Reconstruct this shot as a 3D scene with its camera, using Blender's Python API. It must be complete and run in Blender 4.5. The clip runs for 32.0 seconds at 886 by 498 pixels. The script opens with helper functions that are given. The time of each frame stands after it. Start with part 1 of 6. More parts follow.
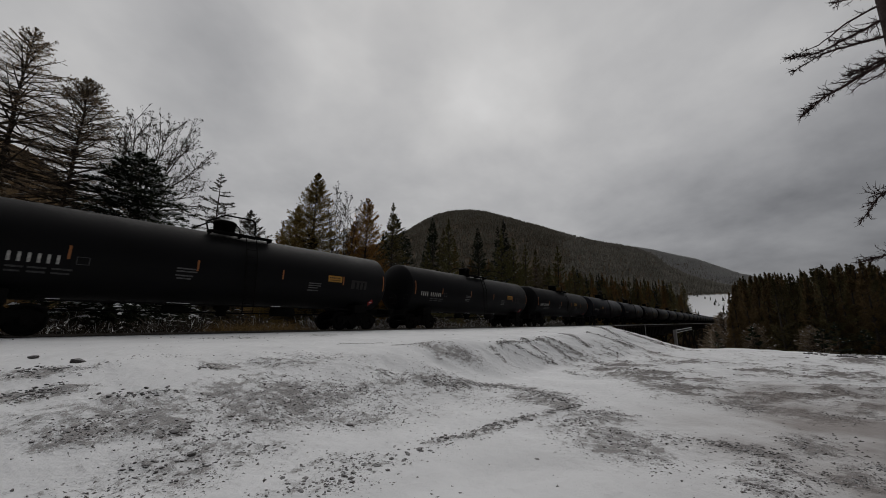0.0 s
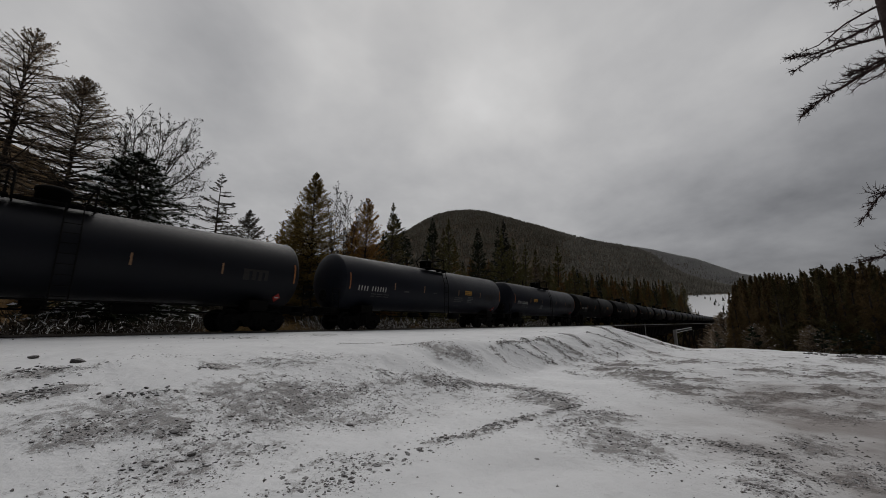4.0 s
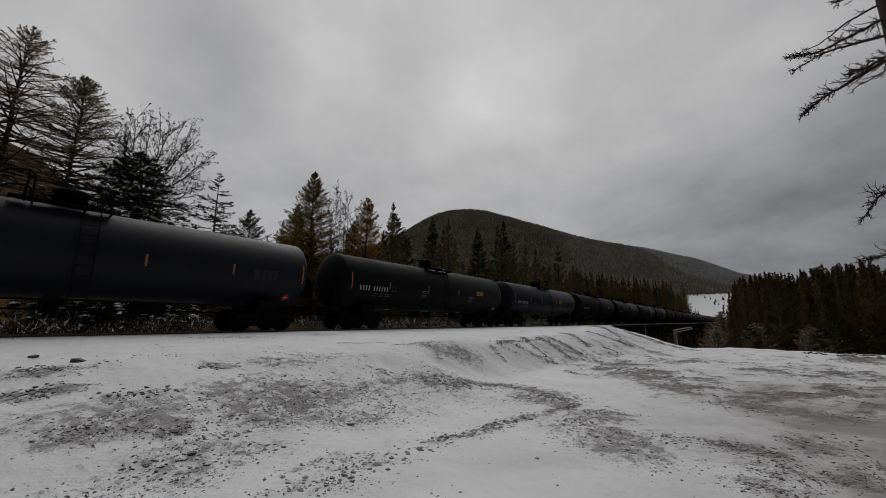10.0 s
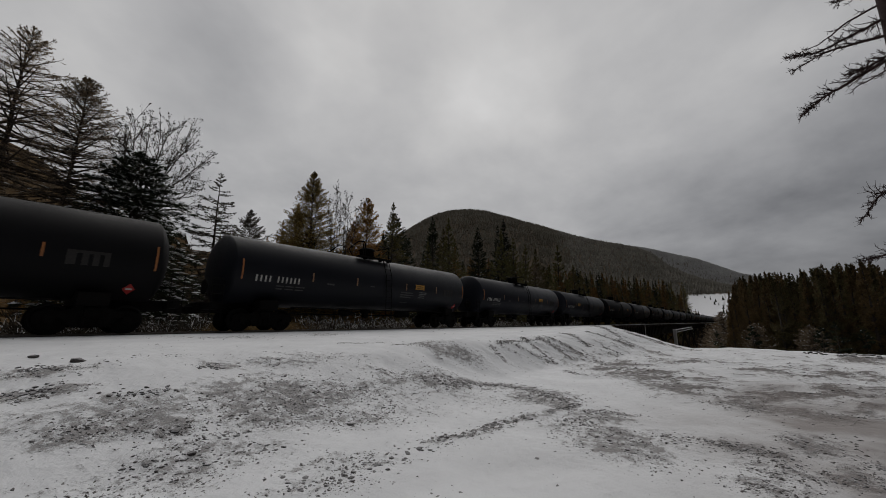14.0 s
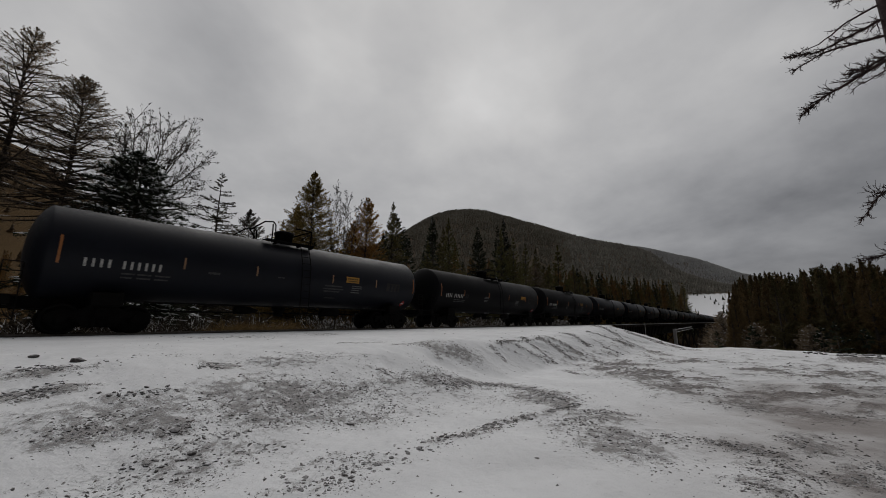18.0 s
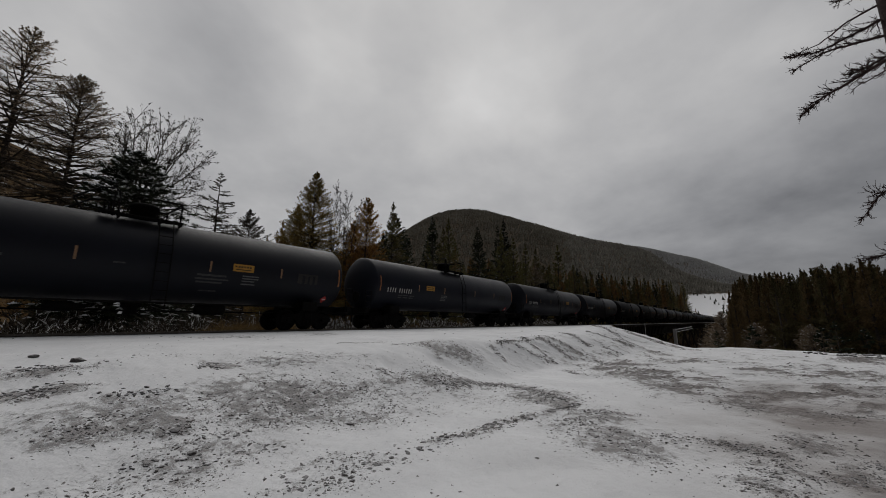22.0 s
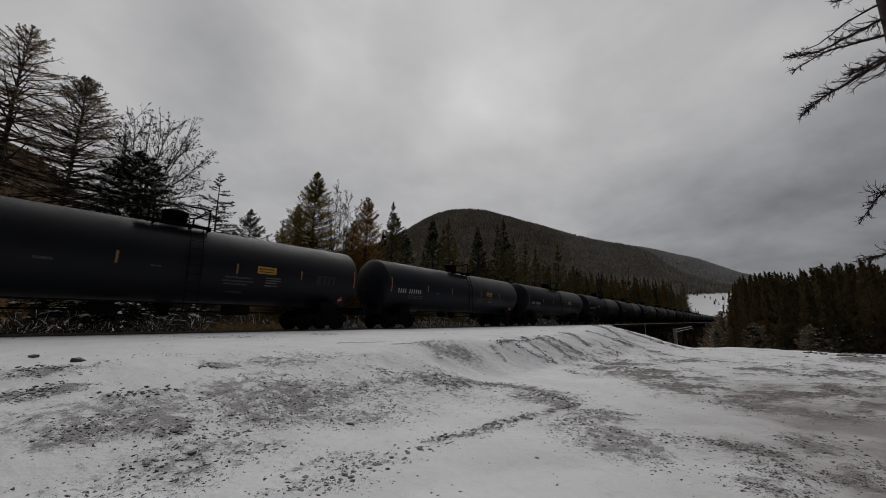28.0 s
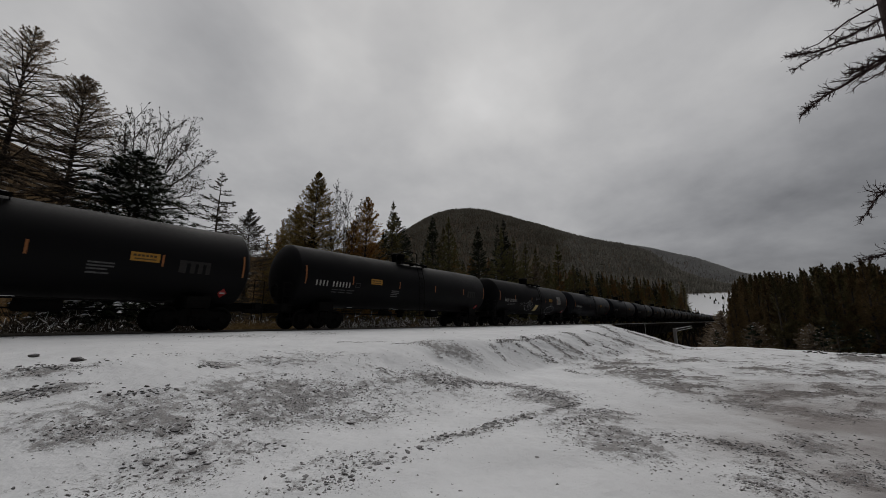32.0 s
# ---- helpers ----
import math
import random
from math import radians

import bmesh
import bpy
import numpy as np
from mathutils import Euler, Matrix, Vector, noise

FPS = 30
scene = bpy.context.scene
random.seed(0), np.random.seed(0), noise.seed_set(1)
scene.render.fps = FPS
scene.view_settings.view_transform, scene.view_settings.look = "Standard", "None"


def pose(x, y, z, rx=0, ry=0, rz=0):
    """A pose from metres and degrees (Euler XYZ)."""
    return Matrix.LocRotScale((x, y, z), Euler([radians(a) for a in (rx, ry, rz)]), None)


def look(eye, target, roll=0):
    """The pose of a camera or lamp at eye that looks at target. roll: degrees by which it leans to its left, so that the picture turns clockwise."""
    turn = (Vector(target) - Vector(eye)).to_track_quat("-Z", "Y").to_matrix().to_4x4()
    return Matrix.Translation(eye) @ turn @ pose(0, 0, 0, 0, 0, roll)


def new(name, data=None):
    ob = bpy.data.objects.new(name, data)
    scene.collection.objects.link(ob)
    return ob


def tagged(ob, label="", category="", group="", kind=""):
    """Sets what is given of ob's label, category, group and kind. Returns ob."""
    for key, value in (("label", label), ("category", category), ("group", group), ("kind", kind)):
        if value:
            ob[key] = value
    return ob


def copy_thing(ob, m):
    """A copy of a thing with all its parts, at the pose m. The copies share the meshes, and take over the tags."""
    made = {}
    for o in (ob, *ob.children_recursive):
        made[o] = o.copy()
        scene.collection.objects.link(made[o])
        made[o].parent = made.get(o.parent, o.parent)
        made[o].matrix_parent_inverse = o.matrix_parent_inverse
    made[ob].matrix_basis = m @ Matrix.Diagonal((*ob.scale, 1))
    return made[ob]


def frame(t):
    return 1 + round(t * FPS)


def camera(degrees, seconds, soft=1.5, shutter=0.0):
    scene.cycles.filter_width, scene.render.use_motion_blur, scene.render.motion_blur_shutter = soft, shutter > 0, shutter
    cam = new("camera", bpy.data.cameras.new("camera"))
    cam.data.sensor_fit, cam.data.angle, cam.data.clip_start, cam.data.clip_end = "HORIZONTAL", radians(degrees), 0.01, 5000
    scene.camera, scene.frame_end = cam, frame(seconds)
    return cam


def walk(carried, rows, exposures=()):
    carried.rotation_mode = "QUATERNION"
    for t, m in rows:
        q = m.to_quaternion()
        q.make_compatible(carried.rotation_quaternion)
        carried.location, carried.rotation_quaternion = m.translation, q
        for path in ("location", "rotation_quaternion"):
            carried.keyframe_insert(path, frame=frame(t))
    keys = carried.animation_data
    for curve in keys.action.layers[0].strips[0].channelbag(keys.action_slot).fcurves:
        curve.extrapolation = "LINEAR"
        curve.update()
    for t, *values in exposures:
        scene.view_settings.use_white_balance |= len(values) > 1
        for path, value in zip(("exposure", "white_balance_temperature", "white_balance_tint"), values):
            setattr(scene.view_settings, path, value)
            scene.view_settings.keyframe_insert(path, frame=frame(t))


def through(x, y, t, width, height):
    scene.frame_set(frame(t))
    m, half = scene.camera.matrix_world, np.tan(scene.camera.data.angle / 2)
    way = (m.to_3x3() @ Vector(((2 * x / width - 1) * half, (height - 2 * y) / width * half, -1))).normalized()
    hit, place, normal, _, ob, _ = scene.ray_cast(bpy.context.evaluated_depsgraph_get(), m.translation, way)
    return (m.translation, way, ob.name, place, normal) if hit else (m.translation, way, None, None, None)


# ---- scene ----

# ---- camera ----
HEADING = radians(38.79)
EYE = (0.0, 0.0, 0.37)
cam = camera(101.55, 32.0, soft=0.88, shutter=0.08)


def view(pitch):
    p = radians(pitch)
    way = Vector((math.cos(HEADING) * math.cos(p), math.sin(HEADING) * math.cos(p), math.sin(p)))
    return look(EYE, Vector(EYE) + way * 10)


walk(cam, [(0, view(11.50)), (3, view(11.50)), (6, view(11.49)), (9, view(11.42)), (13, view(11.43)), (17, view(11.40)),
           (21, view(11.39)), (25, view(11.38)), (29, view(11.34)), (32, view(11.28))])

# ---- light ----
SUN_AZ, SUN_EL = radians(48), radians(55)
GLOW_EL = radians(47)
world = bpy.data.worlds.new("overcast")
scene.world = world
world.use_nodes = True
wn, wl = world.node_tree.nodes, world.node_tree.links
wn.clear()


def wnode(kind, **kw):
    nd = wn.new(kind)
    for k, val in kw.items():
        nd.inputs[k].default_value = val
    return nd


def wmath(op, a, b=None, clamp=False):
    nd = wn.new("ShaderNodeMath")
    nd.operation, nd.use_clamp = op, clamp
    for i, s in enumerate((a, b)):
        if s is None:
            continue
        if isinstance(s, (int, float)):
            nd.inputs[i].default_value = s
        else:
            wl.new(s, nd.inputs[i])
    return nd.outputs[0]


sky = wn.new("ShaderNodeTexSky")
sky.sky_type, sky.sun_disc = "NISHITA", False
sky.sun_elevation, sky.sun_rotation = SUN_EL, math.pi / 2 - SUN_AZ
sky.air_density, sky.dust_density = 1.0, 1.0
co = wn.new("ShaderNodeTexCoord")
sep = wn.new("ShaderNodeSeparateXYZ")
wl.new(co.outputs["Generated"], sep.inputs[0])
# clouds lie in a layer overhead
low = wmath("ADD", wmath("MAXIMUM", sep.outputs[2], 0.0), 0.32)
com = wn.new("ShaderNodeCombineXYZ")
wl.new(wmath("DIVIDE", sep.outputs[0], low), com.inputs[0])
wl.new(wmath("DIVIDE", sep.outputs[1], low), com.inputs[1])
n1 = wnode("ShaderNodeTexNoise", Scale=1.35, Detail=6.0, Roughness=0.52, Distortion=0.35)
n2 = wnode("ShaderNodeTexNoise", Scale=4.2, Detail=4.0, Roughness=0.55)
wl.new(com.outputs[0], n1.inputs["Vector"])
wl.new(com.outputs[0], n2.inputs["Vector"])
sunway = wn.new("ShaderNodeVectorMath")
sunway.operation = "DOT_PRODUCT"
sunway.inputs[1].default_value = (math.cos(SUN_AZ) * math.cos(GLOW_EL), math.sin(SUN_AZ) * math.cos(GLOW_EL), math.sin(GLOW_EL))
wl.new(co.outputs["Generated"], sunway.inputs[0])
glow = wmath("MAXIMUM", sunway.outputs["Value"], 0.12)
cloud = wmath("ADD", wmath("MULTIPLY", wmath("SUBTRACT", n1.outputs[0], 0.5), 0.42), wmath("MULTIPLY", wmath("SUBTRACT", n2.outputs[0], 0.5), 0.16))


def bank(az, el, wide):
    """A broad bank of cloud round one direction, 0 to 1."""
    nd = wn.new("ShaderNodeVectorMath")
    nd.operation = "DOT_PRODUCT"
    a, e = radians(az), radians(el)
    nd.inputs[1].default_value = (math.cos(a) * math.cos(e), math.sin(a) * math.cos(e), math.sin(e))
    wl.new(co.outputs["Generated"], nd.inputs[0])
    return wmath("MULTIPLY", wmath("SUBTRACT", nd.outputs["Value"], 1 - wide), 1 / wide, True)


light_banks = wmath("ADD", wmath("MULTIPLY", bank(12, 42, 0.25), 0.05), wmath("ADD", wmath("MULTIPLY", bank(88, 27, 0.025), 0.06), wmath("ADD", wmath("MULTIPLY", bank(29, 35, 0.02), 0.045), wmath("MULTIPLY", bank(59, 32, 0.012), 0.035))))
dark_banks = wmath("ADD", wmath("ADD", wmath("MULTIPLY", bank(-8, 3, 0.11), 0.085), wmath("MULTIPLY", bank(75, 35, 0.022), 0.10)), wmath("ADD", wmath("MULTIPLY", bank(43, 40, 0.010), 0.06), wmath("MULTIPLY", bank(9, 25, 0.02), 0.03)))
banks = wmath("SUBTRACT", light_banks, dark_banks)
level = wmath("ADD", wmath("MULTIPLY", glow, 0.495), wmath("ADD", wmath("MULTIPLY", cloud, 0.88), banks))
tint = wn.new("ShaderNodeMix")
tint.data_type = "RGBA"
wl.new(wmath("MULTIPLY", level, 1.9, True), tint.inputs["Factor"])
tint.inputs["A"].default_value = (0.95, 0.966, 1.04, 1)
tint.inputs["B"].default_value = (1.0, 0.99, 0.985, 1)
shade = wn.new("ShaderNodeVectorMath")
shade.operation = "SCALE"
wl.new(tint.outputs["Result"], shade.inputs[0])
wl.new(wmath("MAXIMUM", level, 0.08), shade.inputs["Scale"])
b1 = wnode("ShaderNodeBackground", Strength=0.0022)
b2 = wnode("ShaderNodeBackground", Strength=1.0)
wl.new(sky.outputs[0], b1.inputs[0])
wl.new(shade.outputs[0], b2.inputs[0])
add = wn.new("ShaderNodeAddShader")
wl.new(b1.outputs[0], add.inputs[0])
wl.new(b2.outputs[0], add.inputs[1])
wl.new(add.outputs[0], wn.new("ShaderNodeOutputWorld").inputs[0])
sun = new("sun", bpy.data.lights.new("sun", "SUN"))
sun.data.energy, sun.data.angle, sun.data.color = 0.86, radians(55), (1, 0.97, 0.93)
sun.matrix_world = look((60 * math.cos(SUN_AZ) * math.cos(SUN_EL), 60 * math.sin(SUN_AZ) * math.cos(SUN_EL), 60 * math.sin(SUN_EL)), (0, 0, 0))
scene.view_settings.exposure = 0.0


# ---- materials ----
def surf(name, c1, c2, scale=6.0, rough=0.7, metal=0.0, bump=0.0, fine=8.0, vary=0.0, island=0.0, spec=0.4, rough2=None):
    """A surface of two colours mixed by noise at two scales, with relief."""
    m = bpy.data.materials.new(name)
    m.use_nodes = True
    nd, ln = m.node_tree.nodes, m.node_tree.links
    b = nd["Principled BSDF"]
    tc = nd.new("ShaderNodeTexCoord")
    src = tc.outputs["Object"]
    a = nd.new("ShaderNodeTexNoise")
    a.inputs["Scale"].default_value, a.inputs["Detail"].default_value = scale, 5
    f = nd.new("ShaderNodeTexNoise")
    f.inputs["Scale"].default_value, f.inputs["Detail"].default_value = scale * fine, 4
    ln.new(src, a.inputs["Vector"]), ln.new(src, f.inputs["Vector"])
    ad = nd.new("ShaderNodeMath")
    ad.operation = "ADD"
    ln.new(a.outputs[0], ad.inputs[0]), ln.new(f.outputs[0], ad.inputs[1])
    mr = nd.new("ShaderNodeMapRange")
    mr.inputs["From Min"].default_value, mr.inputs["From Max"].default_value = 0.75, 1.25
    ln.new(ad.outputs[0], mr.inputs["Value"])
    mx = nd.new("ShaderNodeMix")
    mx.data_type = "RGBA"
    mx.inputs["A"].default_value, mx.inputs["B"].default_value = (*c1, 1), (*c2, 1)
    ln.new(mr.outputs[0], mx.inputs["Factor"])
    out = mx.outputs["Result"]
    for amount, node, sock in ((vary, "ShaderNodeObjectInfo", "Random"), (island, "ShaderNodeNewGeometry", "Random Per Island")):
        if amount:
            rn = nd.new(node)
            r2 = nd.new("ShaderNodeMapRange")
            r2.inputs["To Min"].default_value, r2.inputs["To Max"].default_value = 1 - amount, 1 + amount
            ln.new(rn.outputs[sock], r2.inputs["Value"])
            sc = nd.new("ShaderNodeVectorMath")
            sc.operation = "SCALE"
            ln.new(out, sc.inputs[0]), ln.new(r2.outputs[0], sc.inputs["Scale"])
            out = sc.outputs[0]
    ln.new(out, b.inputs["Base Color"])
    b.inputs["Metallic"].default_value = metal
    b.inputs["Specular IOR Level"].default_value = spec
    if rough2 is None:
        b.inputs["Roughness"].default_value = rough
    else:
        r3 = nd.new("ShaderNodeMapRange")
        r3.inputs["To Min"].default_value, r3.inputs["To Max"].default_value = rough, rough2
        ln.new(mr.outputs[0], r3.inputs["Value"]), ln.new(r3.outputs[0], b.inputs["Roughness"])
    if bump:
        bp = nd.new("ShaderNodeBump")
        bp.inputs["Strength"].default_value, bp.inputs["Distance"].default_value = bump, 0.02
        ln.new(ad.outputs[0], bp.inputs["Height"]), ln.new(bp.outputs[0], b.inputs["Normal"])
    return m


def dusted(m, amount, scale):
    """Snow caught on the upward faces of a material, in patches."""
    nd, ln = m.node_tree.nodes, m.node_tree.links
    b = nd["Principled BSDF"]
    old = b.inputs["Base Color"].links[0].from_socket
    geo, tc, sep3 = nd.new("ShaderNodeNewGeometry"), nd.new("ShaderNodeTexCoord"), nd.new("ShaderNodeSeparateXYZ")
    ln.new(geo.outputs["True Normal"], sep3.inputs[0])
    patchy = nd.new("ShaderNodeTexNoise")
    patchy.inputs["Scale"].default_value, patchy.inputs["Detail"].default_value = scale, 4
    ln.new(tc.outputs["Object"], patchy.inputs["Vector"])
    both = nd.new("ShaderNodeMath")
    both.operation = "ADD"
    ln.new(sep3.outputs[2], both.inputs[0]), ln.new(patchy.outputs[0], both.inputs[1])
    cover = nd.new("ShaderNodeMapRange")
    cover.interpolation_type = "SMOOTHSTEP"
    cover.inputs["From Min"].default_value, cover.inputs["From Max"].default_value = 1.05, 1.45
    cover.inputs["To Max"].default_value = amount
    ln.new(both.outputs[0], cover.inputs["Value"])
    mx = nd.new("ShaderNodeMix")
    mx.data_type = "RGBA"
    mx.inputs["B"].default_value = (0.68, 0.685, 0.7, 1)
    ln.new(cover.outputs[0], mx.inputs["Factor"]), ln.new(old, mx.inputs["A"])
    ln.new(mx.outputs["Result"], b.inputs["Base Color"])
    return m


SNOW = surf("snow_white", (0.76, 0.765, 0.77), (0.85, 0.855, 0.86), 8, 0.6, bump=0.3)
SHELL_BLUE = surf("black_paint_faded", (0.0031, 0.0038, 0.0076), (0.0062, 0.0074, 0.0132), 0.7, 0.44, rough2=0.6, fine=14, vary=0.3, spec=0.2)
SHELL_BLACK = surf("black_paint_dull", (0.0026, 0.0025, 0.0031), (0.0050, 0.0048, 0.0058), 0.8, 0.56, rough2=0.7, fine=14, vary=0.15, spec=0.12)
for m in (SHELL_BLUE, SHELL_BLACK):
    # a film of road dust on the paint
    b = m.node_tree.nodes["Principled BSDF"]
    b.inputs["Sheen Weight"].default_value, b.inputs["Sheen Roughness"].default_value = 0.02, 0.5
    b.inputs["Sheen Tint"].default_value = (0.95, 0.88, 0.85, 1)
STEEL_DARK = surf("grimy_steel", (0.0034, 0.003, 0.003), (0.0075, 0.0066, 0.006), 5, 0.8, bump=0.2, spec=0.08)
WHEEL = surf("worn_wheel_steel", (0.004, 0.0036, 0.0034), (0.009, 0.008, 0.0072), 9, 0.7, metal=0.1, spec=0.15)
ORANGE = surf("orange_reflective", (0.22, 0.075, 0.02), (0.34, 0.13, 0.035), 9, 0.5)
YELLOW = surf("yellow_panel_paint", (0.34, 0.165, 0.018), (0.45, 0.23, 0.03), 6, 0.55)
PALE_STRIP = surf("worn_pale_strip", (0.16, 0.085, 0.04), (0.27, 0.155, 0.08), 9, 0.5)
DARKMARK = surf("dark_print", (0.05, 0.03, 0.01), (0.08, 0.05, 0.02), 6, 0.6)
STENCIL = surf("white_stencil", (0.26, 0.255, 0.24), (0.46, 0.45, 0.425), 9, 0.6)
STENCIL_DIM = surf("worn_stencil", (0.012, 0.012, 0.012), (0.055, 0.055, 0.055), 12, 0.6)
STENCIL_FAINT = surf("faint_stencil", (0.006, 0.005, 0.0045), (0.017, 0.014, 0.012), 12, 0.6)
STENCIL_PALE = surf("grey_stencil", (0.035, 0.035, 0.035), (0.12, 0.12, 0.12), 12, 0.6)
GRAFFITI = surf("white_spray_paint", (0.12, 0.12, 0.13), (0.45, 0.45, 0.46), 14, 0.7)
CREAM = surf("cream_notice", (0.55, 0.42, 0.16), (0.68, 0.55, 0.26), 5, 0.6)
PLACARD_RED = surf("red_placard", (0.30, 0.02, 0.018), (0.42, 0.035, 0.03), 9, 0.5)
PLACARD_WHITE = surf("white_placard", (0.42, 0.42, 0.42), (0.55, 0.55, 0.55), 9, 0.5)
PALE_CONCRETE = surf("pale_concrete", (0.58, 0.575, 0.565), (0.74, 0.735, 0.725), 1.5, 0.8, bump=0.2)
RAIL = surf("rail_steel", (0.10, 0.085, 0.07), (0.2, 0.18, 0.16), 6, 0.45, metal=0.8)
TIE = surf("creosoted_wood", (0.035, 0.026, 0.02), (0.07, 0.055, 0.045), 7, 0.85, bump=0.4)
# dark girder steel, its colour lifted for the haze over the bridge
GIRDER = surf("hazed_girder", (0.022, 0.019, 0.017), (0.05, 0.042, 0.036), 1.2, 0.8, bump=0.2, spec=0.15)
CONCRETE = surf("old_concrete", (0.16, 0.15, 0.14), (0.26, 0.25, 0.235), 1.5, 0.85, bump=0.3)
BARK = surf("grey_brown_bark", (0.035, 0.027, 0.022), (0.085, 0.07, 0.058), 9, 0.9, bump=0.6, vary=0.2)
BARK_DARK = surf("dark_wet_bark", (0.03, 0.017, 0.016), (0.075, 0.045, 0.042), 14, 0.85, bump=0.6)
STONE = dusted(surf("dark_stone", (0.042, 0.038, 0.037), (0.115, 0.104, 0.099), 11, 0.85, bump=0.5, vary=0.3, island=0.4), 0.35, 1.3)
GRAVEL = dusted(surf("grey_gravel", (0.075, 0.067, 0.063), (0.19, 0.17, 0.159), 11, 0.85, bump=0.5, vary=0.3, island=0.5), 0.6, 2.4)
GRASS_DRY = surf("dry_grass", (0.16, 0.105, 0.042), (0.33, 0.23, 0.105), 5, 0.9, island=0.4)
SHRUB = surf("shrub_twigs", (0.035, 0.028, 0.02), (0.08, 0.065, 0.05), 8, 0.9, island=0.3)


def needles(name, c1, c2, isl=0.35, through=0.4, scale=1.2):
    """Foliage that lets some light through."""
    m = surf(name, c1, c2, scale, 0.75, fine=6, island=isl, vary=0.18, spec=0.15)
    nd, ln = m.node_tree.nodes, m.node_tree.links
    b = nd["Principled BSDF"]
    tr, mx = nd.new("ShaderNodeBsdfTranslucent"), nd.new("ShaderNodeMixShader")
    ln.new(b.inputs["Base Color"].links[0].from_socket, tr.inputs["Color"])
    mx.inputs[0].default_value = through
    ln.new(b.outputs[0], mx.inputs[1]), ln.new(tr.outputs[0], mx.inputs[2])
    ln.new(mx.outputs[0], nd["Material Output"].inputs["Surface"])
    return m


N_DARK = needles("dark_spruce_needles", (0.022, 0.028, 0.018), (0.052, 0.060, 0.036))
N_BLACK = needles("blackish_spruce_needles", (0.014, 0.018, 0.012), (0.034, 0.040, 0.025))
N_GREEN = needles("pine_needles", (0.095, 0.09, 0.038), (0.175, 0.16, 0.066))
N_OLIVE = needles("olive_needles", (0.132, 0.092, 0.030), (0.24, 0.166, 0.054), through=0.5)
N_LARCH = needles("rusty_larch_needles", (0.27, 0.145, 0.046), (0.44, 0.245, 0.078), through=0.5)
N_TWIG = needles("bare_larch_twigs", (0.18, 0.135, 0.095), (0.33, 0.26, 0.185), through=0.5)
N_GREY_TWIG = needles("grey_spruce_twigs", (0.062, 0.054, 0.043), (0.13, 0.115, 0.092))
N_BROWN = needles("brown_autumn_larch", (0.17, 0.098, 0.038), (0.28, 0.168, 0.064))
N_HILL = needles("dark_brown_scrub", (0.045, 0.028, 0.0135), (0.085, 0.053, 0.026))
# mountain woods: haze is put into these colours, more of it in N_FAR
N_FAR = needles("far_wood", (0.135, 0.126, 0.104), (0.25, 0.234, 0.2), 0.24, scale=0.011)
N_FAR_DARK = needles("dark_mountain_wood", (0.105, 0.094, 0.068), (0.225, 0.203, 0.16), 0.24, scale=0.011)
N_VALLEY = needles("valley_wood", (0.105, 0.091, 0.04), (0.2, 0.172, 0.077), 0.35)
N_STAND = needles("dense_stand_pine", (0.098, 0.082, 0.040), (0.18, 0.152, 0.074))
N_STAND_BROWN = needles("dense_stand_larch", (0.125, 0.086, 0.043), (0.21, 0.145, 0.07))
# pale tone stands in for the haze over the far ridge
N_FAR_PALE = needles("hazed_ridge_wood", (0.28, 0.277, 0.27), (0.39, 0.387, 0.38), 0.08, scale=0.008)


# ---- mesh helpers ----
def poly_mesh(name, verts, faces, mats, index=None):
    """A mesh from arrays: faces all of one corner count."""
    verts, faces = np.asarray(verts, np.float32), np.asarray(faces, np.int32)
    me = bpy.data.meshes.new(name)
    n, k = faces.shape
    me.vertices.add(len(verts)), me.loops.add(n * k), me.polygons.add(n)
    me.vertices.foreach_set("co", verts.ravel())
    me.loops.foreach_set("vertex_index", faces.ravel())
    me.polygons.foreach_set("loop_start", np.arange(0, n * k, k, dtype=np.int32))
    if index is not None:
        me.polygons.foreach_set("material_index", np.asarray(index, np.int32))
    for m in mats:
        me.materials.append(m)
    me.update(calc_edges=True)
    return me


def smooth(me, on=True):
    me.polygons.foreach_set("use_smooth", np.full(len(me.polygons), on))
    return me


def bm_mesh(name, bm, material):
    me = bpy.data.meshes.new(name)
    bm.normal_update()
    bm.to_mesh(me)
    bm.free()
    me.materials.append(material)
    return me


def part(name, bm, material, parent, label="", at=None):
    """Links a bmesh, or a mesh, as one mesh object under a thing or a part."""
    me = bm if isinstance(bm, bpy.types.Mesh) else bm_mesh(name, bm, material)
    ob = new(name, me)
    ob.parent = parent
    if at is not None:
        ob.matrix_basis = at
    return tagged(ob, label)


def box(bm, x0, x1, y0, y1, z0, z1, bevel=0.0):
    g = bmesh.ops.create_cube(bm, size=1, matrix=Matrix.Translation(((x0 + x1) / 2, (y0 + y1) / 2, (z0 + z1) / 2)) @ Matrix.Diagonal((x1 - x0, y1 - y0, z1 - z0, 1)))
    if bevel:
        bmesh.ops.bevel(bm, geom=list({e for v in g["verts"] for e in v.link_edges}), offset=bevel, segments=1, affect="EDGES")
    return bm


def rod(bm, a, b, r, n=8, r2=None):
    a, b = Vector(a), Vector(b)
    d = b - a
    m = Matrix.Translation((a + b) / 2) @ d.to_track_quat("Z", "Y").to_matrix().to_4x4()
    bmesh.ops.create_cone(bm, cap_ends=True, segments=n, radius1=r, radius2=r if r2 is None else r2, depth=d.length, matrix=m)
    return bm


